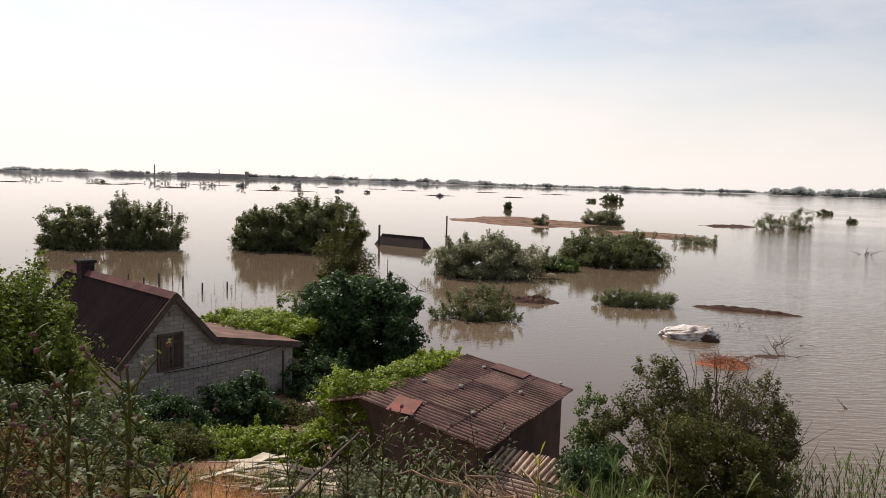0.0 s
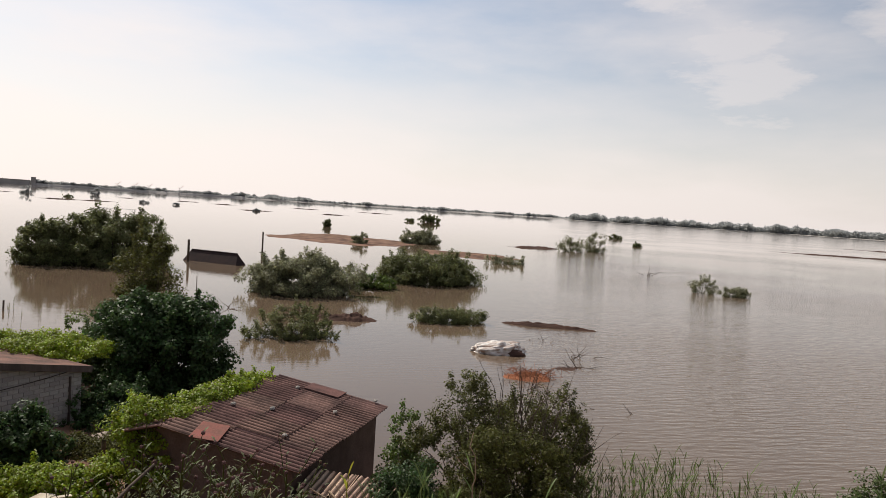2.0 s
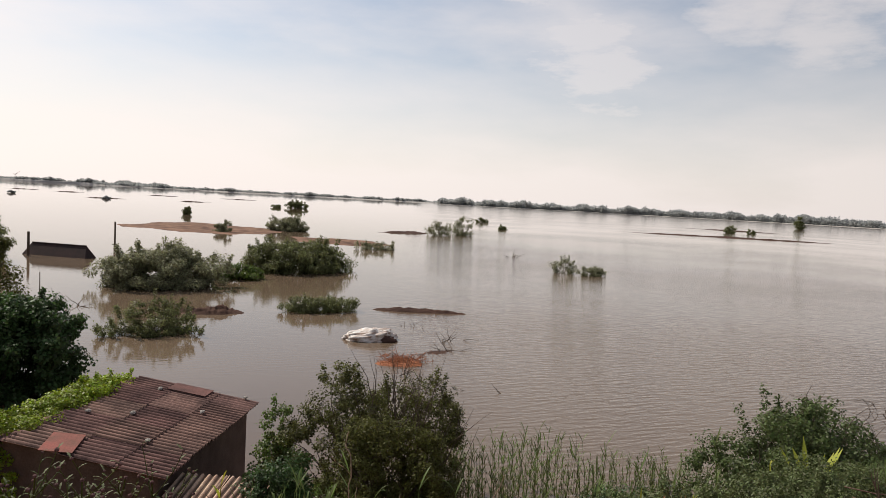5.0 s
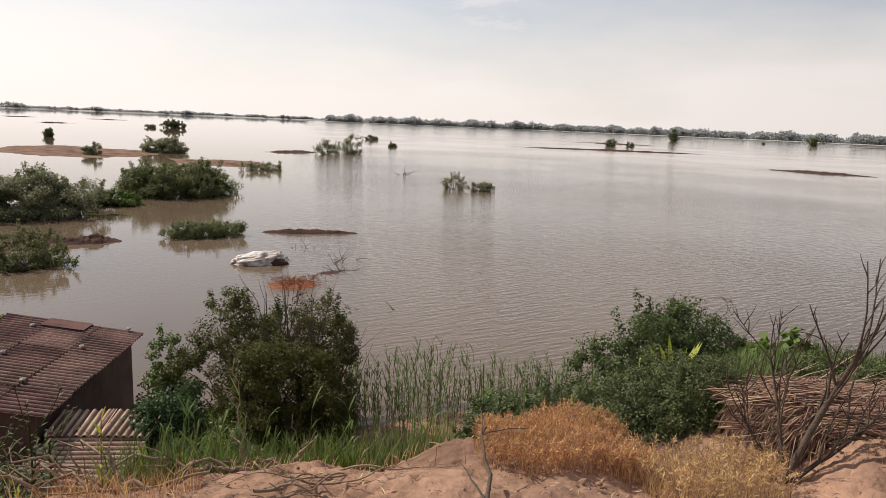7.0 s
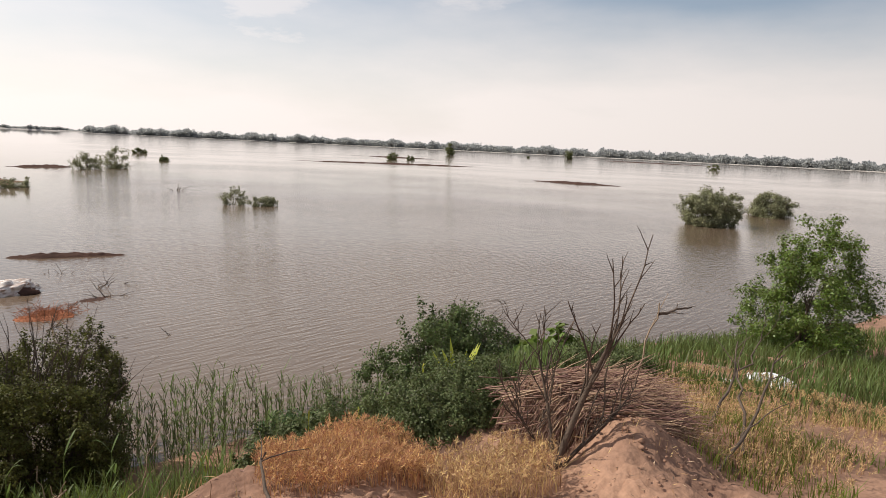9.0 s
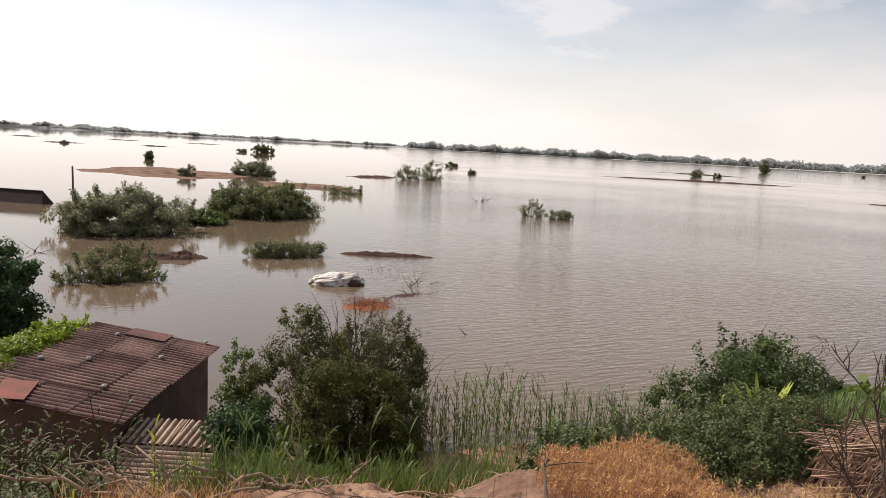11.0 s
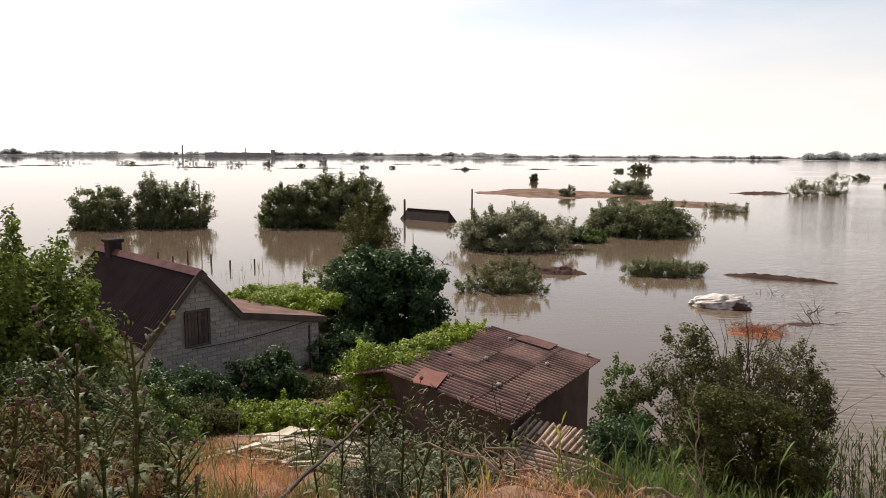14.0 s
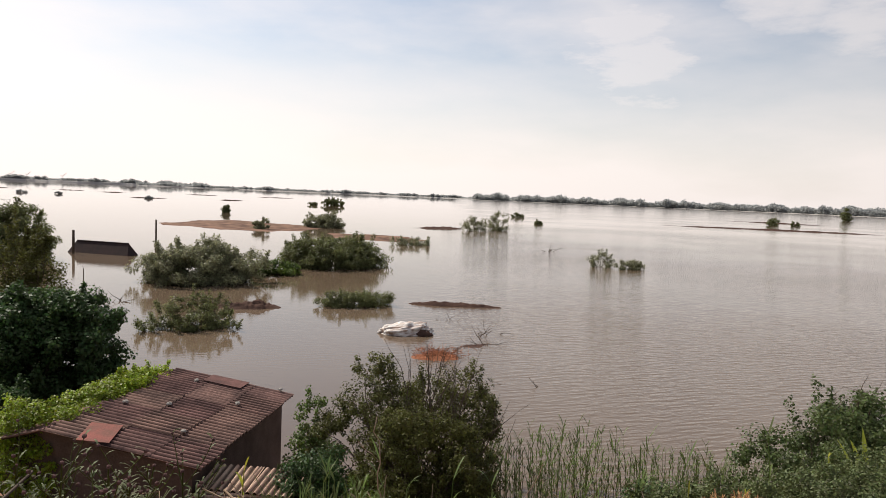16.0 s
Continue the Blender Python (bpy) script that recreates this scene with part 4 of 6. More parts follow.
part("patch", box(bmesh.new(), 0, 0, 0, 0.9, 0.6, 0.012, 0.003, m), RUST, shed, "rusty red sheet-metal patch")
m = Matrix.Translation((3.6, 1.6, 2.1 + SLOPE * 1.6 + 0.05)) @ Matrix.Rotation(math.atan(SLOPE), 4, "X")
part("patch", box(bmesh.new(), 0.75, -0.5, 0, 1.3, 0.5, 0.012, 0.003, m), SLATE_OLD, shed, "flat brown slate patch")

# ---- lean-to roof of loose light sheets in front of the shed ----
lean = thing("lean_to_roof", 1.42, 14.36, 0, "low lean-to roofed with pale corrugated sheets", "shed", rz=-27.9)
# in its own frame: x away from the shed's side, y towards the back
for x0, y0, z0, x1, y1, z1 in ((0.0, -0.3, -0.2, 1.8, -0.15, 1.62), (1.6, -2.5, -0.2, 1.75, -0.303, 1.2), (0.02, -2.5, -0.2, 0.16, -0.303, 1.2)):
    part("wall", box(bmesh.new(), x0, y0, z0, x1, y1, z1), CLAYWALL, lean)
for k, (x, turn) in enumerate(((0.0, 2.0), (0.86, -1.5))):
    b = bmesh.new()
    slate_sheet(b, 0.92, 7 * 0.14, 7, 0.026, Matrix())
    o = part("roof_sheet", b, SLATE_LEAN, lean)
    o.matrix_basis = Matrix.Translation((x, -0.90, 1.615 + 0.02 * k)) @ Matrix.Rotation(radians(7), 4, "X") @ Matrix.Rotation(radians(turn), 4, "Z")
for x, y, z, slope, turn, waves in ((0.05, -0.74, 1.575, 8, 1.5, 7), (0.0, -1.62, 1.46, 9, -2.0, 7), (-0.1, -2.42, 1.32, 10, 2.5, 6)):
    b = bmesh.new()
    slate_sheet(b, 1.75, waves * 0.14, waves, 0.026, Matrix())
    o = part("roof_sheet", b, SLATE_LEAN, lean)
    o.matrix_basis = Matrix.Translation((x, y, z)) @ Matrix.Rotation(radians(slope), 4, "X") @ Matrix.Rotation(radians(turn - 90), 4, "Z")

# ---- drowned roof and posts ----
sub = thing("drowned_roof", -7.8, 78.0, 0, "dark hipped roof top of a drowned house", "roof", rz=-34)
b = bmesh.new()
bv = [b.verts.new(p) for p in ((-3.7, -1.0, -0.3), (3.7, -1.0, -0.3), (3.7, 1.0, -0.3), (-3.7, 1.0, -0.3), (-3.1, 0, 1.2), (3.1, 0, 1.2))]
for f in ((0, 1, 5, 4), (2, 3, 4, 5), (1, 2, 5), (3, 0, 4), (3, 2, 1, 0)):
    b.faces.new([bv[i] for i in f])
part("roof", b, SLATE_DARK, sub)
part("ridge_cap", box(bmesh.new(), -3.1, -0.08, 1.15, 3.1, 0.08, 1.25, 0.03), SLATE_DARK, sub)
for x, y, h, r, lab in ((-10.4, 77.3, 2.4, 0.13, "thick dark post out of the flood"), (-3.0, 82.3, 3.4, 0.1, "leaning dark wooden pole in the flood"), (-5.7, 49.0, 1.75, 0.03, "thin dark stake in the flood")):
    V, F = tubes([[(Vector((0, 0, -0.5)), r), (Vector((0.03, 0, h * 0.5)), r * 0.95), (Vector((0.02, 0.02, h)), r * 0.9), (Vector((0.02, 0.02, h + 0.01)), 0.005)]], 8)
    o = mesh_object("post", V, F, BARK, None, True)
    o.location = (x, y, 0)
    tagged(o, lab, "post", "posts in the flood")


# ---- floating litter ----
def litter(x, y, w, d, h, rz, seed, mat=MUD_MAT, label="long floating mat of brown reed litter", name="reed_litter"):
    b = bmesh.new()
    n1, n2 = 60, 22
    vs = []
    for j in range(n2 + 1):
        for i in range(n1 + 1):
            u, v = i / n1 * 2 - 1, j / n2 * 2 - 1
            edge = 0.86 + 0.42 * noise.noise(Vector((u * 2.6, seed * 2.3, v * 1.3)))
            r = (abs(u) ** 1.6 + abs(v) ** 1.6)
            z = h * max(-0.2, (edge - r)) * (0.6 + 0.9 * abs(noise.noise(Vector((u * 7, v * 4, seed))))) + 0.03 * noise.noise(Vector((u * 25, v * 12, seed)))
            vs.append(b.verts.new((u * w / 2, v * d / 2, z - 0.03)))
    for j in range(n2):
        for i in range(n1):
            a = j * (n1 + 1) + i
            b.faces.new((vs[a], vs[a + 1], vs[a + n1 + 2], vs[a + n1 + 1]))
    o = part(name, b, mat, None, "", True)
    o.matrix_basis = pose(x, y, 0, 0, 0, rz)
    return tagged(o, label, "litter mat")


litter(17.3, 42.9, 7.8, 1.25, 0.36, -22, 1)
litter(4.2, 43.6, 4.6, 2.2, 0.6, -8, 2)
litter(10, 140, 34, 44, 0.45, 12, 3, LITTER_TAN)
litter(29, 111, 16, 24, 0.4, 20, 4, LITTER_TAN)
litter(53.5, 147, 14, 6, 0.6, 8, 5)
litter(195, 194, 95, 7, 0.5, -29, 6)
litter(156, 87, 26, 9, 0.6, -70, 7)
litter(11.5, 29.3, 2.9, 2.4, 0.2, 0, 8, RUSTY_LITTER, "floating heap of orange dry litter")
litter(13.6, 31.0, 4.2, 1.3, 0.07, 15, 9)

# ---- white tarpaulin bundle ----
tp = thing("tarpaulin_bundle", 11.6, 34.6, 0, "white crumpled tarpaulin floating in the flood", "tarpaulin", rz=-10)
b = bmesh.new()
bmesh.ops.create_icosphere(b, subdivisions=5, radius=1.0)
for v in b.verts:
    k = 1 + 0.18 * noise.noise(v.co * 1.7) + 0.26 * abs(noise.noise(Vector((v.co.x * 1.6 + v.co.y * 3, v.co.y * 2, v.co.z * 5 - v.co.x * 2))))
    k += 0.07 * abs(noise.noise(Vector((v.co.x * 9, v.co.y * 3, v.co.z * 9 + 4)))) - 0.05
    v.co = Vector((v.co.x * 1.38 * k, v.co.y * 0.85 * k, max(-0.1, v.co.z * 0.6 * k)))
part("sheet", b, TARP, tp, "", True)
b = bmesh.new()
bmesh.ops.create_icosphere(b, subdivisions=3, radius=1.0)
for v in b.verts:
    k = 1 + 0.4 * noise.noise(v.co * 2.5)
    v.co = Vector((0.75 + v.co.x * 0.5 * k, -0.6 + v.co.y * 0.35 * k, v.co.z * 0.28 * k))
part("litter", b, MUD_MAT, tp, "dark brown litter caught on the bundle", True)


# ---- stones on the shed roof, bush beside it ----
for k, (x, y) in enumerate(((1.2, 0.9), (2.4, 1.9), (3.3, 0.7), (2.0, 2.7), (4.2, 2.2), (4.85, 0.25))):
    b = bmesh.new()
    bmesh.ops.create_icosphere(b, subdivisions=1, radius=0.06)
    for v in b.verts:
        v.co = Vector((v.co.x * 1.5, v.co.y, v.co.z * 0.7)) * (1 + 0.3 * noise.noise(v.co * 20 + Vector((k, 0, 0))))
    o = part("stone", b, MORTAR, None)
    o.matrix_basis = shed.matrix_basis @ Matrix.Translation((x, y, 2.1 + SLOPE * y + 0.075))
    tagged(o, "small stone lying on the shed roof", "stone", "stones on the roof")
# dark foliage, added also to darken the shaded gap beside the shed
plant("elder_bush", 3.0, 13.3, gz(3.0, 13.3), 1.7, 1.6, 2.3, LEAF_DARK, "dark leafy bush filling the shaded gap between the shed and the big bush", "bush", 420, 0.28, 40, 0.07, 131, 5, 1.4, 0.15, 0.7, 0.03, 0.6)


# ---- bricks of the gable wall ----
def inside(x, z):
    top = np.interp(x, [GX0, APEX[0], GX1, ANX[0]], [EAVE_L[1], APEX[1], 2.36, ANX[1]])
    return z < top - 0.05 and not (SX0 - 0.08 < x < SX1 + 0.08 and SZ0 - 0.08 < z < SZ1 + 0.08)


brick_meshes = {}
BL, BH = 0.29, 0.118
row, z = 0, 1.9
for row in range(30):
    z = 0.35 + row * (BH + 0.014)
    x = GX0 + (0.0 if row % 2 else -BL / 2)
    while x < ANX[0] - 0.02:
        x0, x1 = max(x, GX0), min(x + BL, ANX[0])
        if x1 - x0 > 0.06 and inside((x0 + x1) / 2, z + BH) and inside(x0 + 0.03, z + BH) and inside(x1 - 0.03, z + BH):
            key = round(x1 - x0, 3)
            if key not in brick_meshes:
                b = bmesh.new()
                box(b, 0, 0.0, 0, key, 0.06, BH, 0.008)
                me = bpy.data.meshes.new("brick")
                b.to_mesh(me)
                b.free()
                me.materials.append(BRICK)
                brick_meshes[key] = me
            o = new("brick", brick_meshes[key])
            o.parent = wall
            o.location = (x0, random.uniform(-0.004, 0.004), z)
        x += BL + 0.014


# ---- weeds, thistles and reeds ----
def scatter(n, seed, x0, x1, y0, y1, ok=None, sink=0.03):
    g = np.random.default_rng(seed)
    x, y = g.uniform(x0, x1, n), g.uniform(y0, y1, n)
    if ok is not None:
        k = ok(x, y)
        x, y = x[k], y[k]
    return np.stack([x, y, np.maximum(ground_z(x, y), -0.4) - sink], 1)


def blob(cx, cy, rx, ry, wob=0.35):
    return lambda x, y: ((x - cx) / rx) ** 2 + ((y - cy) / ry) ** 2 < 1 + wob * np.sin(5 * x + 3 * y) * np.sin(4 * y - 2 * x)


def grass(name, pts, h, w, mat, label, seed, lean=0.4, hvar=0.4, segs=3):
    v, f = blades(pts, h, w, lean, segs, seed, hvar)
    return tagged(mesh_object(name, v, f, mat), label, "grass", kind="stuff")


def long_leaf(p, d, length, width, droop, n=6, lobes=0.0, rnd=random):
    """One arching leaf; lobes cuts its edge into teeth."""
    p, d = Vector(p), Vector(d).normalized()
    side = d.cross(Vector((0, 0, 1)))
    side = side.normalized() if side.length > 0.01 else Vector((1, 0, 0))
    V, F = [], []
    for i in range(n + 1):
        t = i / n
        w = width * 0.5 * (math.sin(math.pi * min(1.0, t * 0.92 + 0.08)) ** 0.7) * (1 + lobes * (1 if i % 2 else -1))
        c = p + d * (length * t) + Vector((0, 0, -droop * length * t * t))
        V += [c - side * w + Vector((0, 0, w * 0.3)), c, c + side * w + Vector((0, 0, w * 0.3))]
        if i:
            a = (i - 1) * 3
            F += [(a, a + 1, a + 4, a + 3), (a + 1, a + 2, a + 5, a + 4)]
    return V, F


def join(parts):
    V, F = [], []
    for v, f in parts:
        o = len(V)
        V += [tuple(q) for q in v]
        F += [tuple(i + o for i in q) for q in f]
    return V, F


def thistle(x, y, h, seed, mat=LEAF_SILVER):
    """A tall thistle: ribbed stems, spiny grey leaves and round heads."""
    rnd = random.Random(seed)
    t = thing("thistle", x, y, gz(x, y), "tall grey-green thistle with spiny leaves and dry heads", "thistle", "thistles on the bank", rz=rnd.uniform(0, 360))
    main = bent(rnd, (0, 0, -0.05), (0.1, 0, 1), h, 0.018, 0.008, 8, 0.06)
    paths, lv, heads = [main], [], [main[-1][0]]
    for i in range(2, 8):
        for _ in range(2 if i > 3 else 1):
            a = rnd.uniform(0, 2 * math.pi)
            br = bent(rnd, main[i][0], (math.cos(a), math.sin(a), 0.95), h * rnd.uniform(0.22, 0.42), 0.008, 0.004, 5, 0.12, 0.1)
            paths.append(br)
            heads.append(br[-1][0])
            for q, _r in br[1:]:
                b = rnd.uniform(0, 2 * math.pi)
                lv.append(long_leaf(q, (math.cos(b), math.sin(b), 1.1), rnd.uniform(0.08, 0.17), 0.022, 0.35, 6, 0.4))
    for k in range(44):
        i = min(7, int(rnd.random() ** 1.5 * 8))
        a = rnd.uniform(0, 2 * math.pi)
        L = (0.32 - 0.022 * i) * rnd.uniform(0.7, 1.15) * min(1.0, h)
        lv.append(long_leaf(main[i][0], (math.cos(a), math.sin(a), rnd.uniform(0.5, 1.4)), L, L * 0.2, rnd.uniform(0.3, 0.8), 9, 0.4))
    for k, w in enumerate(paths):
        V, F = tubes([w], 5)
        mesh_object("side_stem" if k else "stem", V, F, LEAF_OLIVE, t, True)
    V, F = join(lv)
    mesh_object("foliage", V, F, mat, t)
    for p in heads:
        b = bmesh.new()
        bmesh.ops.create_icosphere(b, subdivisions=1, radius=0.02 * rnd.uniform(0.8, 1.3), matrix=Matrix.Translation(p))
        part("flower_head", b, THISTLE_HEAD, t)
    return t


THISTLE_HEAD = material("dry_thistle_head", (0.16, 0.09, 0.085), 0.9, 0.1, 30, 0.4)
GRASS_YELLOW = leaf("yellow_green_blade", (0.46, 0.50, 0.06), 0.5, 0.45)

for i, (x, y, h) in enumerate(((-1.62, 4.2, 1.45), (-2.15, 4.55, 1.6), (-2.55, 4.2, 1.3), (-2.15, 4.75, 1.15), (-2.75, 5.1, 1.3), (-1.7, 4.95, 0.85), (-3.3, 5.6, 1.3), (-3.9, 5.2, 1.2), (-2.4, 6.0, 1.1), (-3.0, 4.4, 1.0),
                               (0.15, 6.9, 1.15), (-0.35, 7.3, 1.3), (0.55, 7.2, 1.05), (-0.1, 6.3, 0.9), (-0.8, 7.9, 1.25), (0.35, 7.8, 1.2), (-1.25, 8.2, 1.1), (0.75, 8.6, 1.2), (0.1, 9.0, 1.2), (-0.6, 8.9, 1.25), (-1.7, 9.0, 1.0), (0.9, 7.6, 0.8))):
    thistle(x, y, h + (0.4 if i > 9 else 0.0), 100 + i, (LEAF_OLIVE, LEAF_NETTLE, LEAF_OLIVE, LEAF_NETTLE)[i % 4] if i < 10 else (LEAF_SILVER, LEAF_NETTLE)[i % 2])


def reed_bed(name, pts, h, mat, label, seed, leaves_n=13, spread=0.5):
    """Many reeds: upright stems with long blades that stand off."""
    rnd = random.Random(seed)
    P = []
    for x, y, z in pts:
        hh = h * rnd.uniform(0.55, 1.15)
        st = bent(rnd, (x, y, z), (rnd.uniform(-0.12, 0.12), rnd.uniform(-0.12, 0.12), 1), hh, 0.008, 0.004, 5, 0.05)
        P.append(tubes([st], 3))
        for k in range(leaves_n):
            i = rnd.randint(1, 5)
            a = rnd.uniform(0, 2 * math.pi)
            L = hh * rnd.uniform(0.16, 0.34)
            P.append(long_leaf(st[i][0], (math.cos(a) * spread, math.sin(a) * spread, 1.0), L, 0.012 + 0.007 * hh, rnd.uniform(0.1, 0.6), 4))
    V, F = join(P)
    return tagged(mesh_object(name, V, F, mat), label, "reeds", kind="stuff")


reed_bed("reeds", scatter(270, 61, 7.0, 11.5, 12.4, 16.5, blob(9.2, 14.4, 1.8, 1.5, 0.9)), 1.55, GRASS_GREEN, "green reeds standing in the flood's edge", 61)
reed_bed("reeds", scatter(260, 62, 10.8, 15.5, 11.6, 15.4, blob(12.8, 13.8, 2.2, 1.2)), 1.1, GRASS_GREEN, "thin green reeds at the water's edge", 62)
reed_bed("reeds", scatter(60, 63, 6.5, 9.5, 14.0, 18.5), 1.0, LEAF_OLIVE, "sparse olive reeds in shallow water", 63, 6)
reed_bed("reeds", scatter(110, 64, 1.9, 4.6, 6.0, 10.0), 1.05, GRASS_GREEN, "green reeds on the slope below the bank", 64, 10)
reed_bed("reeds", scatter(70, 65, 4.6, 8.4, 5.6, 9.5), 1.1, GRASS_GREEN, "green reeds on the slope below the bank", 65, 9)
reed_bed("young_reeds", scatter(9, 66, 0.6, 2.0, 5.0, 5.8), 0.62, GRASS_YELLOW, "yellow-green young reeds on the bank's lip", 66, 7, 0.35)
reed_bed("young_reeds", scatter(12, 67, 4.3, 7.5, 5.0, 6.6), 0.8, GRASS_YELLOW, "yellow-green young reeds behind the dry grass", 67, 7, 0.4)
reed_bed("water_reeds", scatter(90, 68, -19.5, -11, 38, 44.5, lambda x, y: np.sin(1.3 * x) * np.sin(1.7 * y) > 0.15), 1.0, LEAF_WILLOW, "dark reed tufts standing in the flood", 68, 6)
reed_bed("reeds", scatter(40, 69, -3.0, 1.2, 8.4, 11.5), 1.1, LEAF_SILVER, "grey-green tall weeds on the slope", 69, 10)

grass("dry_grass", scatter(8000, 71, 2.9, 6.2, 2.7, 5.6, blob(4.75, 4.1, 0.85, 0.65)), 0.17, 0.007, GRASS_DRY, "orange dry grass tuft on the bank", 71, 0.55)
grass("pale_grass", scatter(2600, 72, 4.4, 6.4, 2.3, 4.0, blob(5.4, 3.05, 0.65, 0.45)), 0.24, 0.006, GRASS_PALE, "pale dry grass with ears on the bank", 72, 0.9)
grass("grass", scatter(30000, 73, 12.5, 36, -5, 13, lambda x, y: (y < lerp_line(SHORE, x)) & (np.sin(1.1 * x) + np.sin(0.9 * y + 1) > -1.2)), 0.42, 0.035, GRASS_GREEN, "green grass on the shore bank", 73, 0.5)
grass("dry_grass", scatter(16000, 74, -7.5, -2.0, 6.5, 14.0, blob(-4.7, 10.8, 1.9, 2.8)), 0.24, 0.010, GRASS_DRY, "orange dry grass on the slope", 74, 0.7)
grass("dry_grass", scatter(2200, 75, -1.6, 0.4, 4.6, 7.0), 0.09, 0.009, GRASS_DRY, "orange dry grass along the bank's lip", 75, 0.7)
grass("dry_grass", scatter(6500, 76, 7.6, 14.5, 0.8, 4.4, lambda x, y: np.sin(2.1 * x + y) + np.sin(1.7 * y - x) > 0.0), 0.22, 0.010, GRASS_PALE, "yellowish dry grass beside the clay mound", 76, 0.7)
grass("grass", scatter(6500, 77, 7.4, 14, 0.8, 4.4, lambda x, y: np.sin(2.6 * x + y) + np.sin(2.2 * y - x) > -0.2), 0.22, 0.012, LEAF_LIME, "green grass beside the clay mound", 77, 0.6)
grass("grass", scatter(9000, 78, -9, -1.5, 5.0, 13.5, lambda x, y: np.sin(1.9 * x + y) + np.sin(1.3 * y - x) > 0.0), 0.42, 0.016, GRASS_GREEN, "green grass on the slope", 78, 0.6)
grass("grass", scatter(7000, 79, -2.5, 5.2, 5.4, 12.5), 0.38, 0.016, GRASS_GREEN, "green grass on the slope below the lip", 79, 0.6)
grass("dry_grass", scatter(3000, 83, -2.4, 2.6, 4.3, 5.3, lambda x, y: np.sin(2.7 * x + y) + np.sin(1.9 * y - 1.3 * x) > 0.1), 0.17, 0.007, GRASS_DRY, "orange dry grass tufts along the bank's lip", 83, 0.8)
grass("grass", scatter(2600, 84, 1.2, 4.2, 4.9, 6.4, lambda x, y: np.sin(2.3 * x + y) + np.sin(2.9 * y - x) > -0.5), 0.46, 0.012, GRASS_GREEN, "green grass clumps over the bank's lip", 84, 0.6)
grass("grass", scatter(1500, 80, -1.4, 6.4, 4.7, 5.6), 0.13, 0.008, GRASS_PALE, "short dry grass along the bank's lip", 80, 0.7)
grass("grass", scatter(9000, 82, 5.2, 13, 5.4, 12.5), 0.5, 0.018, GRASS_GREEN, "green grass below the straw heap", 82, 0.5)

grass("dry_stalks", scatter(900, 89, -4.8, -2.3, 4.2, 7.5), 0.6, 0.010, GRASS_PALE, "tall dry yellow-brown stalks among the thistles", 89, 0.6)
grass("russet_grass", scatter(15000, 85, -3.6, -0.4, 4.9, 10.5, blob(-1.95, 7.4, 1.2, 2.6)), 0.24, 0.008, GRASS_RED, "russet dry grass on the slope below the bank", 85, 0.8)
grass("russet_grass", scatter(7000, 86, -1.3, 1.0, 4.7, 8.6, lambda x, y: np.sin(3.3 * x + y) + np.sin(2.3 * y - 1.3 * x) > -0.4), 0.22, 0.007, GRASS_RED, "russet dry grass along the bank", 86, 0.8)
grass("dry_grass", scatter(2600, 87, -3.8, 0.8, 4.2, 8.0, lambda x, y: np.sin(2.3 * x - y) + np.sin(3.1 * y + x) > 0.3), 0.36, 0.008, GRASS_PALE, "pale dry stalks on the slope", 87, 0.8)
grass("grass", scatter(2600, 88, 2.2, 4.2, 5.8, 10.0, lambda x, y: np.sin(2.3 * x + y) + np.sin(2.9 * y - x) > -0.2), 0.5, 0.018, LEAF_LIME, "tall bright green grass below the bank", 88, 0.55)

# dark leaves added to darken the shaded, overgrown ground behind the annex
plant("weed_bush", -4.7, 23.4, gz(-4.7, 23.4), 3.2, 3.2, 1.2, LEAF_DARK, "dark weeds over the shaded ground behind the annex corner", "bush", 300, 0.34, 40, 0.1, 99, 5, 1.5, 0.1, 0.6, 0.02, 0.6)
plant("weed_bush", -6.2, 15.0, gz(-6.2, 15.0), 2.0, 1.8, 0.7, LEAF_OLIVE, "olive weeds between vine and house", "bush", 420, 0.24, 40, 0.06, 121, 5, 1.5, 0.2, 0.7, 0.02, 0.5)
plant("withered_weed", -3.2, 5.3, gz(-3.2, 5.3), 2.4, 1.6, 0.85, LEAF_BROWN, "withered brown weeds among the thistles", "weed", 420, 0.22, 36, 0.055, 122, 6, 1.6, 0.4, 0.9, 0.012, 0.4, bare=18)
plant("withered_weed", -4.3, 6.7, gz(-4.3, 6.7), 2.4, 2.0, 1.2, LEAF_BROWN, "withered brown weeds on the slope", "weed", 420, 0.24, 36, 0.06, 123, 6, 1.6, 0.4, 0.9, 0.012, 0.4, bare=18)
plant("withered_weed", -2.3, 5.6, gz(-2.3, 5.6), 1.3, 1.0, 0.5, LEAF_BROWN, "low withered brown weeds beside the dry grass", "weed", 240, 0.18, 36, 0.045, 124, 5, 1.6, 0.3, 0.9, 0.01, 0.4, bare=10)
plant("weed_bush", 0.2, 9.6, gz(0.2, 9.6), 2.2, 1.6, 1.2, LEAF_SILVER, "grey-green weeds in front of the shed wall", "bush", 200, 0.26, 36, 0.07, 125, 6, 1.5, 0.35, 0.9, 0.015, 0.4, bare=12)
plant("weed_bush", -1.0, 10.6, gz(-1.0, 10.6), 2.0, 1.6, 1.3, LEAF_SILVER, "grey-green weeds beside the shed wall", "bush", 200, 0.26, 36, 0.07, 126, 6, 1.5, 0.35, 0.9, 0.015, 0.4, bare=12)
plant("weed_bush", -3.9, 19.4, gz(-3.9, 19.4), 2.6, 2.2, 0.5, LEAF_OLIVE, "low trampled weeds beside the annex", "bush", 300, 0.24, 36, 0.07, 127, 5, 1.5, 0.2, 0.6, 0.015, 0.5)
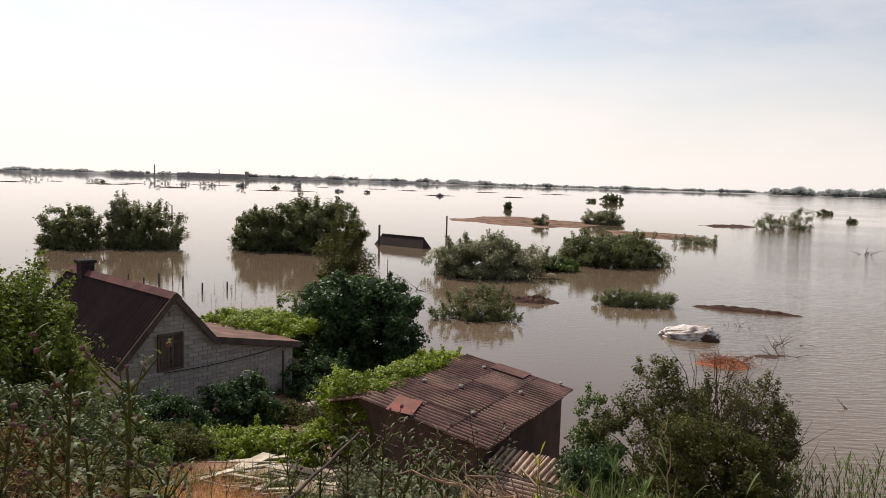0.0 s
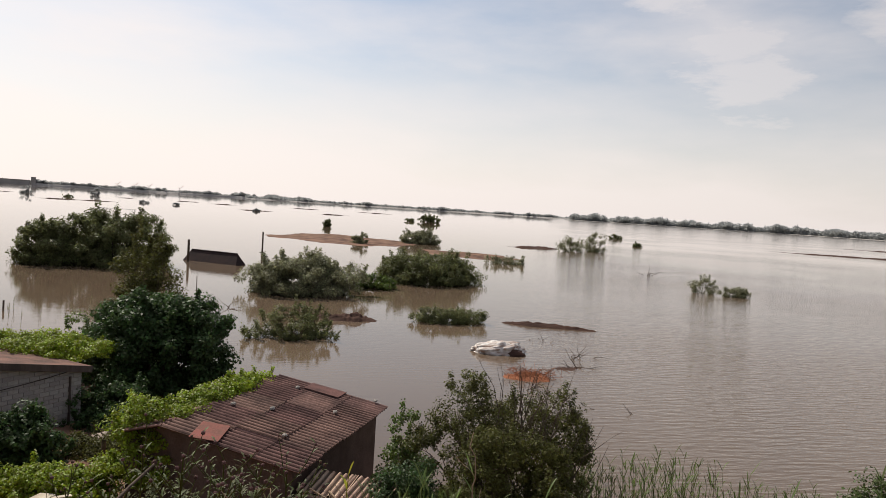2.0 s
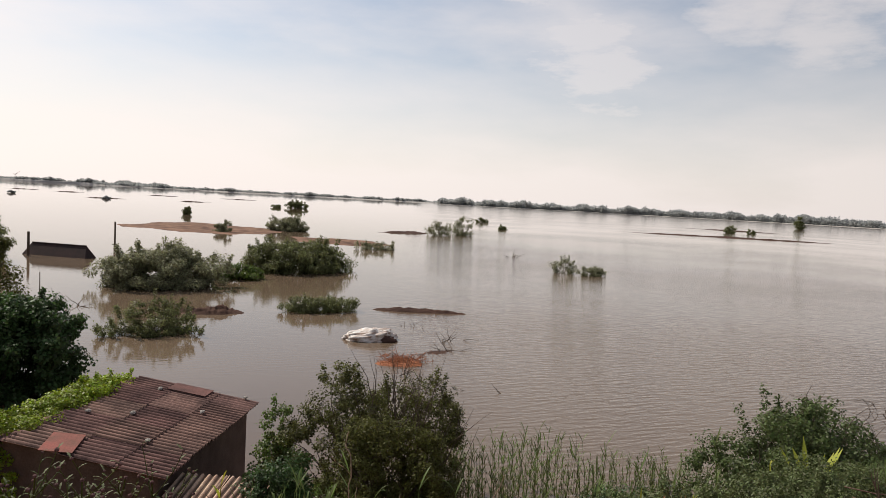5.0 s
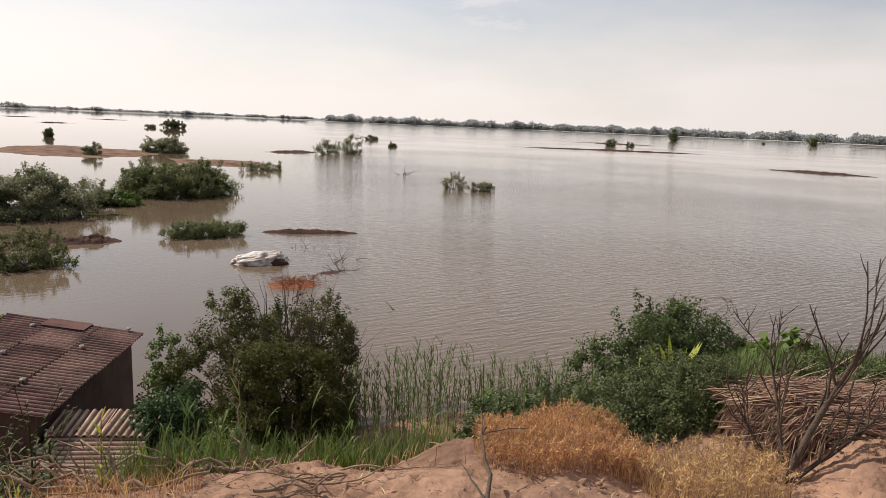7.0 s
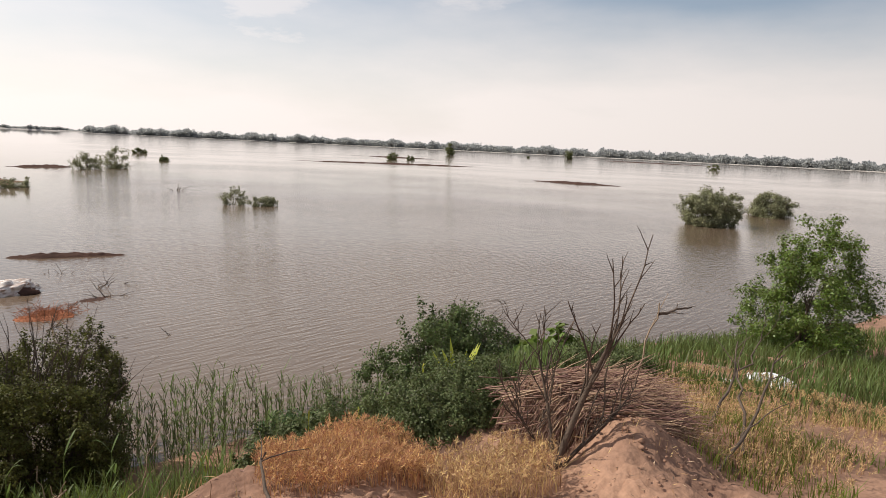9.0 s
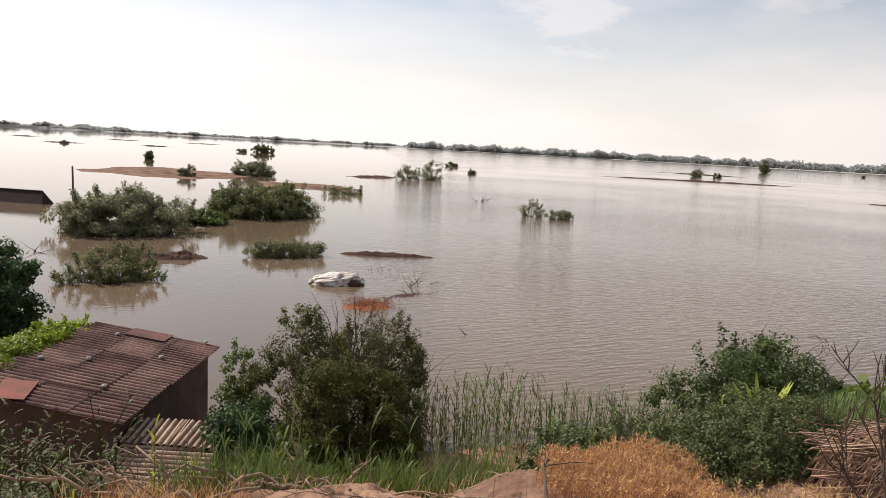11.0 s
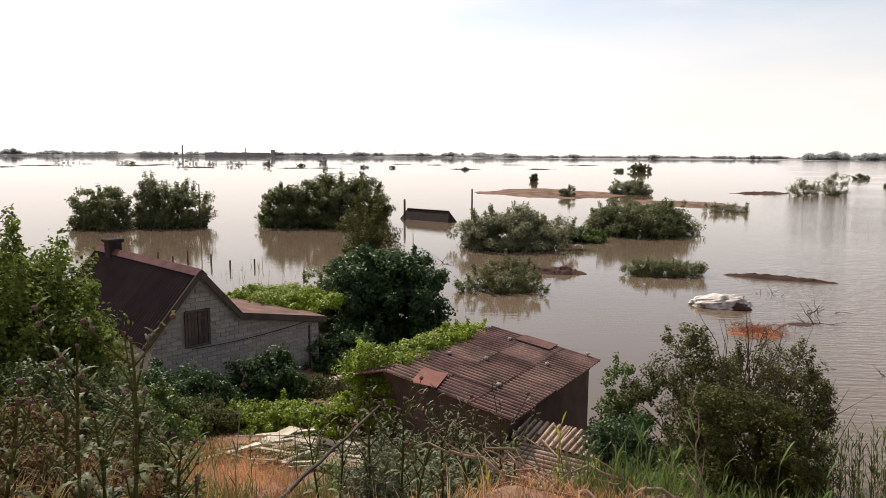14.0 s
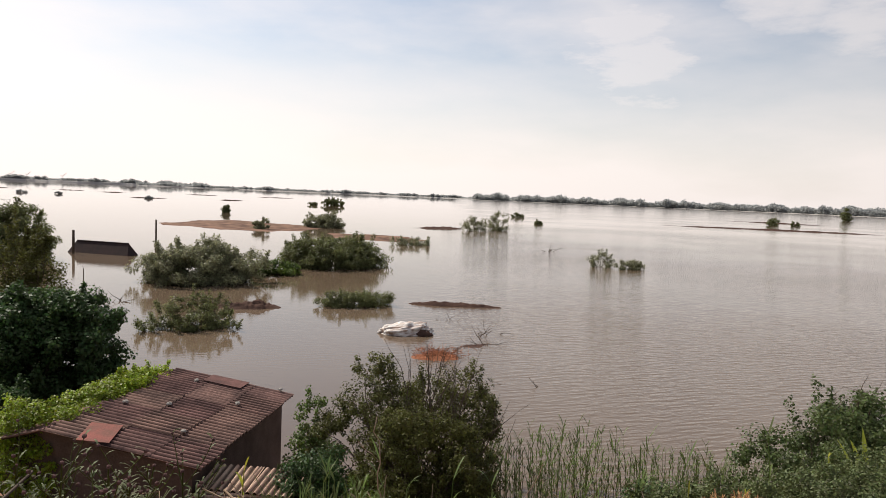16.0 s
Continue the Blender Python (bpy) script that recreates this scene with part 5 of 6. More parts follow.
# blades in the sunlit leaf colour, added to brighten the bank's foot
grass("grass", scatter(2600, 90, 2.0, 3.4, 4.9, 7.0, lambda x, y: np.sin(2.3 * x + y) + np.sin(2.9 * y - x) > -0.3), 0.42, 0.014, LEAF_LIME, "bright green grass at the foot of the bank", 90, 0.6)
# bright yellow-green blade plant
yp = thing("blade_plant", 8.6, 6.0, gz(8.6, 6.0), "bright yellow-green plant with sword leaves", "plant")
rnd = random.Random(5)
for k in range(18):
    a = rnd.uniform(0, 2 * math.pi)
    V, F = long_leaf((0, 0, 0), (math.cos(a) * 0.45, math.sin(a) * 0.45, 1), rnd.uniform(0.65, 1.1), 0.075, rnd.uniform(0.0, 0.4), 5)
    mesh_object("blade", V, F, GRASS_YELLOW, yp)
# broad-leaved weed by the shore
plant("burdock", 12.2, 6.4, gz(12.2, 6.4), 1.5, 1.2, 0.9, LEAF_GREEN, "broad-leaved green weed behind the straw", "weed", 60, 0.4, 8, 0.24, 81, 3, 1, 0, 0.5, 0.02, 0.8)

# ---- dead sapling on the mound ----
def dead_sapling(x, y, label):
    rnd = random.Random(21)
    t = thing("dead_sapling", x, y, gz(x, y) - 0.05, label, "tree", rz=-44.7)
    # own frame: x to the side, y away, z up
    stems = [((0, 0, 0), (0.40, 0.05, 1.0), 1.35, 0.036), ((0.02, 0, 0), (0.85, 0.15, 0.7), 0.8, 0.024), ((0, 0.02, 0), (-0.22, 0.1, 1.0), 1.05, 0.018), ((-0.03, 0.02, 0), (-0.6, 0.0, 1.0), 0.7, 0.012)]
    paths = []
    for p, d, L, r in stems:
        st = bent(rnd, p, d, L, r, r * 0.55, 7, 0.10)
        paths.append(st)
        for i in (3, 4, 5, 6, 7):
            for s in (-1, 1):
                if rnd.random() < 0.25:
                    continue
                dd = (st[i][0] - st[i - 1][0]).normalized() + Vector((s * rnd.uniform(0.1, 0.8), rnd.uniform(-0.3, 0.3), rnd.uniform(0.2, 0.9)))
                br = bent(rnd, st[i][0], dd, L * rnd.uniform(0.35, 0.75), st[i][1] * 0.5, 0.004, 7, 0.15, 0.05)
                paths.append(br)
                for j in (3, 4, 5, 6):
                    if rnd.random() < 0.95:
                        d3 = (br[j][0] - br[j - 1][0]).normalized() + Vector((rnd.uniform(-1, 1), rnd.uniform(-0.4, 0.4), rnd.uniform(-0.1, 0.9)))
                        paths.append(bent(rnd, br[j][0], d3, rnd.uniform(0.08, 0.26), 0.006, 0.002, 4, 0.2))
    V, F = tubes([paths[0]], 8)
    mesh_object("trunk", V, F, DEAD_WOOD, t, True)
    for w in paths[1:]:
        V, F = tubes([w], 5)
        mesh_object("branch", V, F, DEAD_WOOD, t, True)
    return t


dead_sapling(6.15, 2.9, "bare dead sapling with crooked grey-brown twigs")

# ---- heap of old reed thatch on the mound ----
st = thing("straw_heap", 7.2, 3.15, gz(7.2, 3.15) - 0.02, "heap of old brown reed thatch on the clay mound", "straw", rz=-36)
rnd = random.Random(9)
P = []
for k in range(3200):
    s = rnd.random()
    across = rnd.uniform(-0.48, 0.45)
    top = 0.34 + 0.24 * math.sin(math.pi * min(1, s * 0.9 + 0.15)) - across * across * 0.9 + 0.05 * math.sin(s * 19 + across * 6) + rnd.uniform(-0.06, 0.05)
    p = Vector((-0.68 + 1.55 * s, across, top))
    if s < 0.38 and rnd.random() < 0.85:
        d = Vector((-0.75 + rnd.uniform(-0.4, 0.4), -0.5 + rnd.uniform(-0.3, 0.3), -0.25))
        L, fall = rnd.uniform(0.22, 0.62), -0.3
    else:
        d = Vector((1.0, rnd.uniform(-0.45, 0.3), rnd.uniform(-0.05, 0.35)))
        L, fall = rnd.uniform(0.3, 1.05), -0.07
        p = p - d.normalized() * L * 0.5
    P.append(tubes([bent(rnd, p, d, L, rnd.uniform(0.004, 0.009), 0.002, 4, 0.2, fall)], 3))
V, F = join(P)
o = mesh_object("thatch", V, F, STRAW, st)
o["kind"] = "stuff"
# dark filler under the thatch: its colour stands for the hollow's shade
b = bmesh.new()
bmesh.ops.create_icosphere(b, subdivisions=3, radius=1.0)
for v in b.verts:
    k = 1 + 0.2 * noise.noise(v.co * 2.0)
    v.co = Vector((-0.05 + v.co.x * 0.68 * k, 0.05 + v.co.y * 0.34 * k, 0.14 + v.co.z * 0.28 * k))
part("core", b, MUD_MAT, st, "dark filler for the shaded hollow under the thatch", True)


# ---- branches, roots and sticks ----
def stick(name, p, q, r0, r1, mat, label, seed, wander=0.05, cat="branch", twigs=0, group=""):
    rnd = random.Random(seed)
    p, q = Vector(p), Vector(q)
    n = 9
    base = [(p.lerp(q, i / n) + Vector((rnd.uniform(-1, 1), rnd.uniform(-1, 1), rnd.uniform(-1, 1))) * wander * (q - p).length * 0.5 * (1 if 0 < i < n else 0), r0 + (r1 - r0) * i / n) for i in range(n + 1)]
    paths = [base]
    for _ in range(twigs):
        i = rnd.randint(3, n - 1)
        paths.append(bent(rnd, base[i][0], (q - p).normalized() + Vector((rnd.uniform(-1, 1), rnd.uniform(-1, 1), rnd.uniform(0, 1.2))), (q - p).length * rnd.uniform(0.15, 0.35), base[i][1] * 0.6, 0.003, 5, 0.2))
    t = thing(name, p.x, p.y, p.z, label, cat, group)
    V, F = tubes([[(a - p, r) for a, r in w] for w in paths[:1]], 7)
    mesh_object("limb", V, F, mat, t, True)
    for w in paths[1:]:
        V, F = tubes([[(a - p, r) for a, r in w]], 5)
        mesh_object("twig", V, F, mat, t, True)
    return t


stick("fallen_branch", (-1.35, 5.5, gz(-1.35, 5.5) + 0.03), (-0.66, 8.1, 4.3), 0.024, 0.014, DEAD_WOOD, "long grey fallen branch over the slope", 1, 0.008, twigs=0)
stick("crooked_stick", (-1.75, 5.7, gz(-1.75, 5.7) - 0.05), (-1.92, 5.75, gz(-1.75, 5.7) + 0.5), 0.022, 0.014, DEAD_WOOD, "crooked reddish stick set upright", 2, 0.09)
for k in range(8):
    a, c = rnd.uniform(1.0, 3.2), rnd.uniform(4.1, 4.75)
    t = thing("root", a, c, gz(a, c), "bare pale root on the clay lip", "root", "roots on the clay")
    dd, L = rnd.uniform(-0.7, 0.7) + (math.pi if k % 2 else 0), rnd.uniform(0.5, 1.2)
    w = bent(rnd, (0, 0, 0.0), (math.cos(dd), math.sin(dd) * 0.5, 0), L, rnd.uniform(0.007, 0.013), 0.003, 14, 0.15)
    w = [(Vector((q.x, q.y, gz(a + q.x, c + q.y) - gz(a, c) + 0.012 + 0.06 * max(0, math.sin(i * 0.5 + k)))), r) for i, (q, r) in enumerate(w)]
    V, F = tubes([w], 7)
    mesh_object("limb", V, F, PALE_WOOD, t, True)
    for j in (6, 9, 11):
        V, F = tubes([bent(rnd, w[j][0], (rnd.uniform(-1, 1), rnd.uniform(-1, 0.4), 0.4), rnd.uniform(0.12, 0.35), w[j][1] * 0.6, 0.003, 7, 0.18)], 5)
        mesh_object("twig", V, F, PALE_WOOD, t, True)
for k in range(11):
    a, c = rnd.uniform(1.6, 4.6), rnd.uniform(4.7, 6.2)
    stick("dry_stick", (a, c, gz(a, c) - 0.05), (a + rnd.uniform(-0.5, 0.4), c + rnd.uniform(-0.3, 0.3), gz(a, c) + rnd.uniform(0.4, 0.9)), 0.007, 0.003, PALE_WOOD, "thin pale dry stick on the slope", 50 + k, 0.08, "stick", k % 3, "dry sticks")
for k, (p, q) in enumerate((((7.3, 1.85, 4.5), (9.6, 1.9, 5.35)), ((8.6, 1.95, 4.4), (10.2, 2.6, 5.25)), ((9.0, 2.5, 4.4), (12.5, 2.9, 4.85)), ((8.95, 3.2, 5.7), (9.5, 3.0, 5.74)), ((3.1, 2.9, 5.1), (3.75, 3.9, 5.35)))):
    p, q = (p[0], p[1], p[2] - 0.12), (q[0], q[1], q[2] - 0.12)
    stick("dry_branch", p, q, 0.022, 0.008, DEAD_WOOD, "dark dry branch leaning over the clay", 70 + k, 0.05, "branch", 3, "dry branches")
for k in range(18):
    a, c = rnd.uniform(1.0, 3.0), rnd.uniform(4.6, 5.4)
    stick("bare_branch", (a, c, gz(a, c) + 0.01), (a + rnd.uniform(-1.1, 0.5), c + rnd.uniform(-0.15, 0.6), gz(a, c) + rnd.uniform(0.02, 0.32)), rnd.uniform(0.013, 0.024), 0.005, PALE_WOOD, "bent pale bare branch over the bank's lip", 300 + k, 0.14, "branch", 3, "bare branches on the lip")
stick("bent_sapling", (8.55, 3.35, gz(8.55, 3.35)), (8.95, 3.2, 5.72), 0.016, 0.008, PALE_WOOD, "thin bare sapling bent over at its tip", 331, 0.05, "tree", 1)
# brush heap
b = []
for k in range(1500):
    mid = -0.75 if k % 3 else 0.35
    p = Vector((rnd.gauss(mid, 0.34), rnd.gauss(5.6, 0.25), 0))
    p.z = gz(p.x, p.y) + rnd.uniform(0.0, 0.14) * math.exp(-((p.x - mid) / 0.5) ** 2)
    b.append(tubes([bent(rnd, p, (rnd.uniform(-1, 1), rnd.uniform(-0.6, 0.6), rnd.uniform(-0.1, 0.35)), rnd.uniform(0.07, 0.22), 0.004, 0.0015, 3, 0.25)], 3))
V, F = join(b)
tagged(mesh_object("brush_heap", V, F, DEAD_WOOD), "low heap of dark dry twigs on the clay", "twigs", kind="stuff")
# clods and stones on the bare clay
clods = []
for k in range(420):
    x, y = (rnd.gauss(6.9, 0.7), rnd.gauss(2.3, 0.5)) if k % 4 == 0 else (rnd.uniform(-2.5, 9.5), rnd.uniform(1.6, 5.0))
    s = rnd.uniform(0.006, 0.022) * (2.2 if rnd.random() < 0.1 else 1)
    b = bmesh.new()
    bmesh.ops.create_icosphere(b, subdivisions=1, radius=s)
    for v in b.verts:
        v.co *= 1 + 0.5 * noise.noise(v.co * (2 / s) + Vector((k, 0, 0)))
        v.co.z *= 0.6
        v.co += Vector((x, y, gz(x, y) + s * 0.1))
    clods.append(([v.co.copy() for v in b.verts], [[v.index for v in f.verts] for f in b.faces]))
    b.free()
V, F = join(clods)
tagged(mesh_object("clods", V, F, GROUND), "clods of dry clay on the bank", "clods", kind="stuff")

# ---- pile of old sheets and planks on the slope ----
PALE_BOARD = material("sun_bleached_board", (0.62, 0.54, 0.43), 0.85, 0.2, 2.5, 0.35, (0.36, 0.29, 0.22), 30, 0.3, 30, 0, 0, 0, 0.25)
for k in range(64):
    x, y = rnd.uniform(-4.6, -1.2), rnd.uniform(12.2, 14.4)
    L, W = rnd.uniform(0.6, 1.5), rnd.choice((0.04, 0.05, 0.08, 0.12, 0.2, 0.34))
    o = part("board", box(bmesh.new(), -L / 2, -W / 2, 0, L / 2, W / 2, 0.025, 0.005), (PALE_BOARD, PALE_WOOD, PALE_BOARD, PLANK)[k % 4], None)
    o.matrix_basis = pose(x, y, gz(x, y) + 0.05 + 0.012 * k % 0.14, rnd.uniform(-16, 6), rnd.uniform(-2, 18), rnd.uniform(-15, 80))
    tagged(o, "sun-bleached broken board lying on the slope", "board", "boards on the slope")

# ---- rubbish and odds and ends ----
for k in range(8):
    x, y = 14.5 + rnd.uniform(-0.9, 1.8), 3.5 + rnd.uniform(-0.5, 0.5)
    b = bmesh.new()
    bmesh.ops.create_icosphere(b, subdivisions=2, radius=rnd.uniform(0.12, 0.26))
    for v in b.verts:
        v.co *= 1 + 0.55 * noise.noise(v.co * 7 + Vector((k * 3, 0, 0)))
        v.co.z = max(v.co.z * 0.7, -0.04)
    o = part("plastic_bag", b, PLASTIC, None)
    o.location = (x, y, gz(x, y) + 0.03)
    tagged(o, "crumpled white plastic rubbish on the sand", "rubbish", "rubbish on the bank")
for k in range(4):
    x, y = -4.2 + rnd.uniform(-0.5, 0.6), 20.6 + rnd.uniform(-0.4, 0.4)
    b = bmesh.new()
    bmesh.ops.create_icosphere(b, subdivisions=3, radius=0.28)
    for v in b.verts:
        v.co *= 1 + 0.6 * noise.noise(v.co * 3.3 + Vector((k * 3, 0, 0)))
        v.co.z = max(v.co.z * 0.7, -0.05)
    o = part("rag", b, (TARP, PALE_BOARD, MUD_MAT, RUST)[k], None)
    o.location = (x, y, gz(x, y) + 0.1)
    tagged(o, "crumpled pale rag in the rubbish beside the annex", "rag", "rubbish beside the annex")
for k in range(16):
    a, c = rnd.uniform(-4.3, -2.9), rnd.uniform(19.9, 21.0)
    stick("broken_lath", (a, c, gz(a, c) + 0.02), (a + rnd.uniform(-0.9, 0.9), c + rnd.uniform(-0.5, 0.5), gz(a, c) + rnd.uniform(0.05, 0.7)), 0.03, 0.02, (PALE_WOOD, PLANK, DEAD_WOOD)[k % 3], "broken grey lath in the rubbish beside the annex", 400 + k, 0.02, "lath", 0, "laths beside the annex")
stick("post", (-3.4, 17.0, gz(-3.4, 17) - 0.1), (-3.38, 17.0, gz(-3.4, 17) + 0.95), 0.06, 0.05, BARK, "short dark fence post in the vines", 90, 0.01, "post")
for k, (x, y, h) in enumerate(((-22.6, 44.6, 0.7), (-21.1, 43.7, 0.6), (-20.5, 44.6, 0.8), (-18.6, 44.0, 0.7), (-16.6, 42.3, 0.6), (-15.4, 43.4, 0.55), (-29.5, 66.5, 4.4))):
    V, F = tubes([[(Vector((0, 0, -0.4)), 0.06), (Vector((0.01, 0, h)), 0.055), (Vector((0.01, 0, h + 0.01)), 0.004)]], 6)
    o = mesh_object("stake", V, F, BARK, None, True)
    o.location = (x, y, 0)
    tagged(o, "dark wooden stake standing in the flood", "post", "stakes in the flood")


def snag(x, y, w, h, seed, n, label, mat=DEAD_WOOD):
    rnd = random.Random(seed)
    t = thing("snag", x, y, 0, label, "driftwood")
    for k in range(n):
        a = rnd.uniform(0, 2 * math.pi)
        V, F = tubes([bent(rnd, (rnd.uniform(-w, w) * 0.4, rnd.uniform(-w, w) * 0.25, -0.05), (math.cos(a), math.sin(a), rnd.uniform(0.1, 1.3)), h * rnd.uniform(0.7, 1.6), 0.03 * h, 0.006, 6, 0.25)], 5)
        mesh_object("branch", V, F, mat, t, True)


snag(-3.9, 46.4, 1.8, 0.8, 1, 12, "tangle of dark driftwood out of the water")
snag(14.3, 31.5, 1.2, 0.8, 2, 6, "thin bare twigs out of the shallow water")
snag(15.6, 33.5, 2.0, 0.7, 3, 8, "thin bare twigs out of the shallow water")
snag(15.0, 38.0, 1.6, 0.5, 4, 8, "thin bare twigs lying on the water")
snag(49, 88, 2, 1.4, 5, 7, "bare drowned branch in open water")
snag(10.6, 27.5, 1.5, 0.7, 6, 7, "thin bare twigs beside the orange litter")
snag(13.2, 24.0, 2.0, 0.5, 7, 4, "thin twigs in the shallow water")
snag(-0.5, 82.0, 1.0, 1.5, 8, 3, "bare branch beside the leaning pole")

# ---- far islets and lone trees ----
rnd = random.Random(77)
for k, (x, y, w, h) in enumerate(((-365, 550, 26, 3.5), (-317, 554, 14, 3), (-252, 534, 22, 5), (-222, 510, 12, 3.5), (-196, 494, 18, 4), (-186, 534, 9, 6), (-176, 668, 9, 7), (-85, 420, 5, 1.4), (-66, 411, 4, 1.2), (-20, 374, 5, 1.4),
                                (791, 457, 13, 11), (552, 458, 9, 11), (256, 250, 8, 4.4), (265, 246, 6, 2.6), (514, 176, 15, 5), (99, 186, 2.5, 0.8), (124, 251, 6, 2.0), (640, 420, 5, 3), (58, 352, 7, 1.8), (-140, 470, 7, 1.6), (-290, 520, 9, 2.5))):
    # the first ten wear the leaf colour that has haze put into it
    plant("far_bush", x, y, 0, w, w * 0.5, h, LEAF_FAR_HAZE if k < 10 else LEAF_WILLOW, "small far bush rising from the flood", "bush", 60, max(0.7, h * 0.28), 26, max(0.35, h * 0.1), 200 + k, 2, 1.5, 0.2, 0.7, 0.1, 0.6, depth=1, group="far bushes in the flood")
for k in range(16):
    az, d = -38 + 2.9 * k + rnd.uniform(-1, 1), rnd.uniform(380, 620)
    x, y = polar(az, d)
    litter(x, y, rnd.uniform(12, 40), rnd.uniform(2, 5), 0.5, -az + rnd.uniform(-8, 8), 20 + k, label="thin far strip of floating litter")
x, y = polar(46, 420)
litter(x, y, 60, 8, 0.6, -52, 41, label="thin far strip of floating litter")
x, y = polar(67, 900)
litter(x, y, 190, 16, 1.0, -70, 42, label="long brown far sandbank at the water's edge")

# ---- industrial skyline ----
for az, h, r in ((-25.6, 46, 2.6), (-20.9, 36, 1.6)):
    x, y = polar(az, 3000)
    V, F = tubes([[(Vector((0, 0, 0)), r * 1.3), (Vector((0, 0, h)), r), (Vector((0, 0, h + 0.1)), 0.1)]], 10)
    o = mesh_object("factory_chimney", V, F, CONCRETE, None, True)
    o.location = (x, y, 0)
    tagged(o, "tall thin factory chimney on the far bank", "chimney")
for az, w, h in ((-21.5, 260, 16), (-18.8, 16, 28), (-15.5, 150, 13), (-10.0, 90, 11), (-27.5, 120, 10)):
    x, y = polar(az, 3020)
    t = thing("factory_hall", x, y, 0, "long pale factory hall on the far bank", "factory", rz=-az)
    part("wall", box(bmesh.new(), -w / 2, -10, 0, w / 2, 10, h), CONCRETE, t)
    part("roof", box(bmesh.new(), -w / 2 - 1, -11, h, w / 2 + 1, 11, h + 1.2), CONCRETE, t)
for az in (-13.4, -12.2, -11.2, -9.0):
    x, y = polar(az, 2950)
    t = thing("harbour_crane", x, y, 0, "thin far harbour crane on the bank", "crane")
    for p, q in (((0, 0, 0), (0, 0, 22)), ((0, 0, 22), (14, 0, 34)), ((0, 0, 22), (-6, 0, 26))):
        V, F = tubes([[(Vector(p), 0.9), (Vector(q), 0.6)]], 5)
        mesh_object("boom", V, F, CONCRETE, t)

# ---- weeds that close the slope round the straw ----
plant("weed_bush", 6.6, 4.5, gz(6.6, 4.5), 2.4, 1.3, 0.55, LEAF_NETTLE, "low grey-green weeds behind the pale grass", "bush", 700, 0.16, 40, 0.035, 91, 5, 1.8, 0.15, 0.7, 0.015, 0.5)
plant("weed_bush", 8.0, 5.2, gz(8.0, 5.2), 2.2, 1.4, 0.6, LEAF_NETTLE, "low green weeds behind the straw heap", "bush", 600, 0.18, 40, 0.04, 92, 5, 1.8, 0.15, 0.7, 0.015, 0.5)
plant("weed_bush", 5.2, 5.3, gz(5.2, 5.3), 1.8, 1.0, 0.6, LEAF_NETTLE, "low green weeds behind the orange grass", "bush", 400, 0.16, 40, 0.04, 93, 5, 1.8, 0.2, 0.9, 0.015, 0.5)
plant("weed_bush", 11.5, 5.2, gz(11.5, 5.2), 4.0, 1.6, 0.55, LEAF_NETTLE, "low green weeds along the bank", "bush", 600, 0.2, 40, 0.05, 94, 5, 1.8, 0.15, 0.7, 0.015, 0.5)


def seed_heads(pts, h, length, per, size, mat, label, seed):
    """Fluffy ears on thin stalks, leaning with the wind."""
    g = np.random.default_rng(seed)
    n = len(pts)
    hh = h * g.uniform(0.55, 1.15, n)
    d = np.stack([g.normal(0.35, 0.35, n), g.normal(0, 0.35, n), np.full(n, 0.8)], 1)
    d /= np.linalg.norm(d, axis=1, keepdims=True)
    c = np.asarray(pts) + np.stack([d[:, 0] * hh * 0.4, d[:, 1] * hh * 0.4, hh], 1)
    v, f = sprays(c, d, np.full(n, length), per, size, 0.16, seed, 0.07)
    return tagged(mesh_object("grass_ears", v, f, mat), label, "grass", kind="stuff")


seed_heads(scatter(9000, 171, 2.9, 6.2, 2.7, 5.6, blob(4.75, 4.1, 0.85, 0.65)), 0.20, 0.08, 16, 0.042, GRASS_DRY, "ripe orange grass ears on the bank", 171)
seed_heads(scatter(1100, 172, 4.4, 6.4, 2.3, 4.0, blob(5.4, 3.05, 0.65, 0.45)), 0.28, 0.10, 22, 0.045, GRASS_PALE, "pale barley-like grass ears on the bank", 172)
seed_heads(scatter(4200, 173, -7.5, -2.0, 6.5, 14.0, blob(-4.7, 10.8, 1.9, 2.8)), 0.26, 0.075, 14, 0.036, GRASS_DRY, "ripe orange grass ears on the slope", 173)
seed_heads(scatter(1500, 174, 7.6, 13.5, 0.8, 4.2), 0.30, 0.09, 14, 0.04, GRASS_PALE, "pale grass ears beside the clay mound", 174)
plant("weed_bush", -7.6, 16.6, gz(-7.6, 16.6), 3.4, 2.4, 1.3, LEAF_DARK, "dark weeds at the foot of the house", "bush", 500, 0.3, 40, 0.08, 95, 5, 1.5, 0.1, 0.7, 0.02, 0.6)
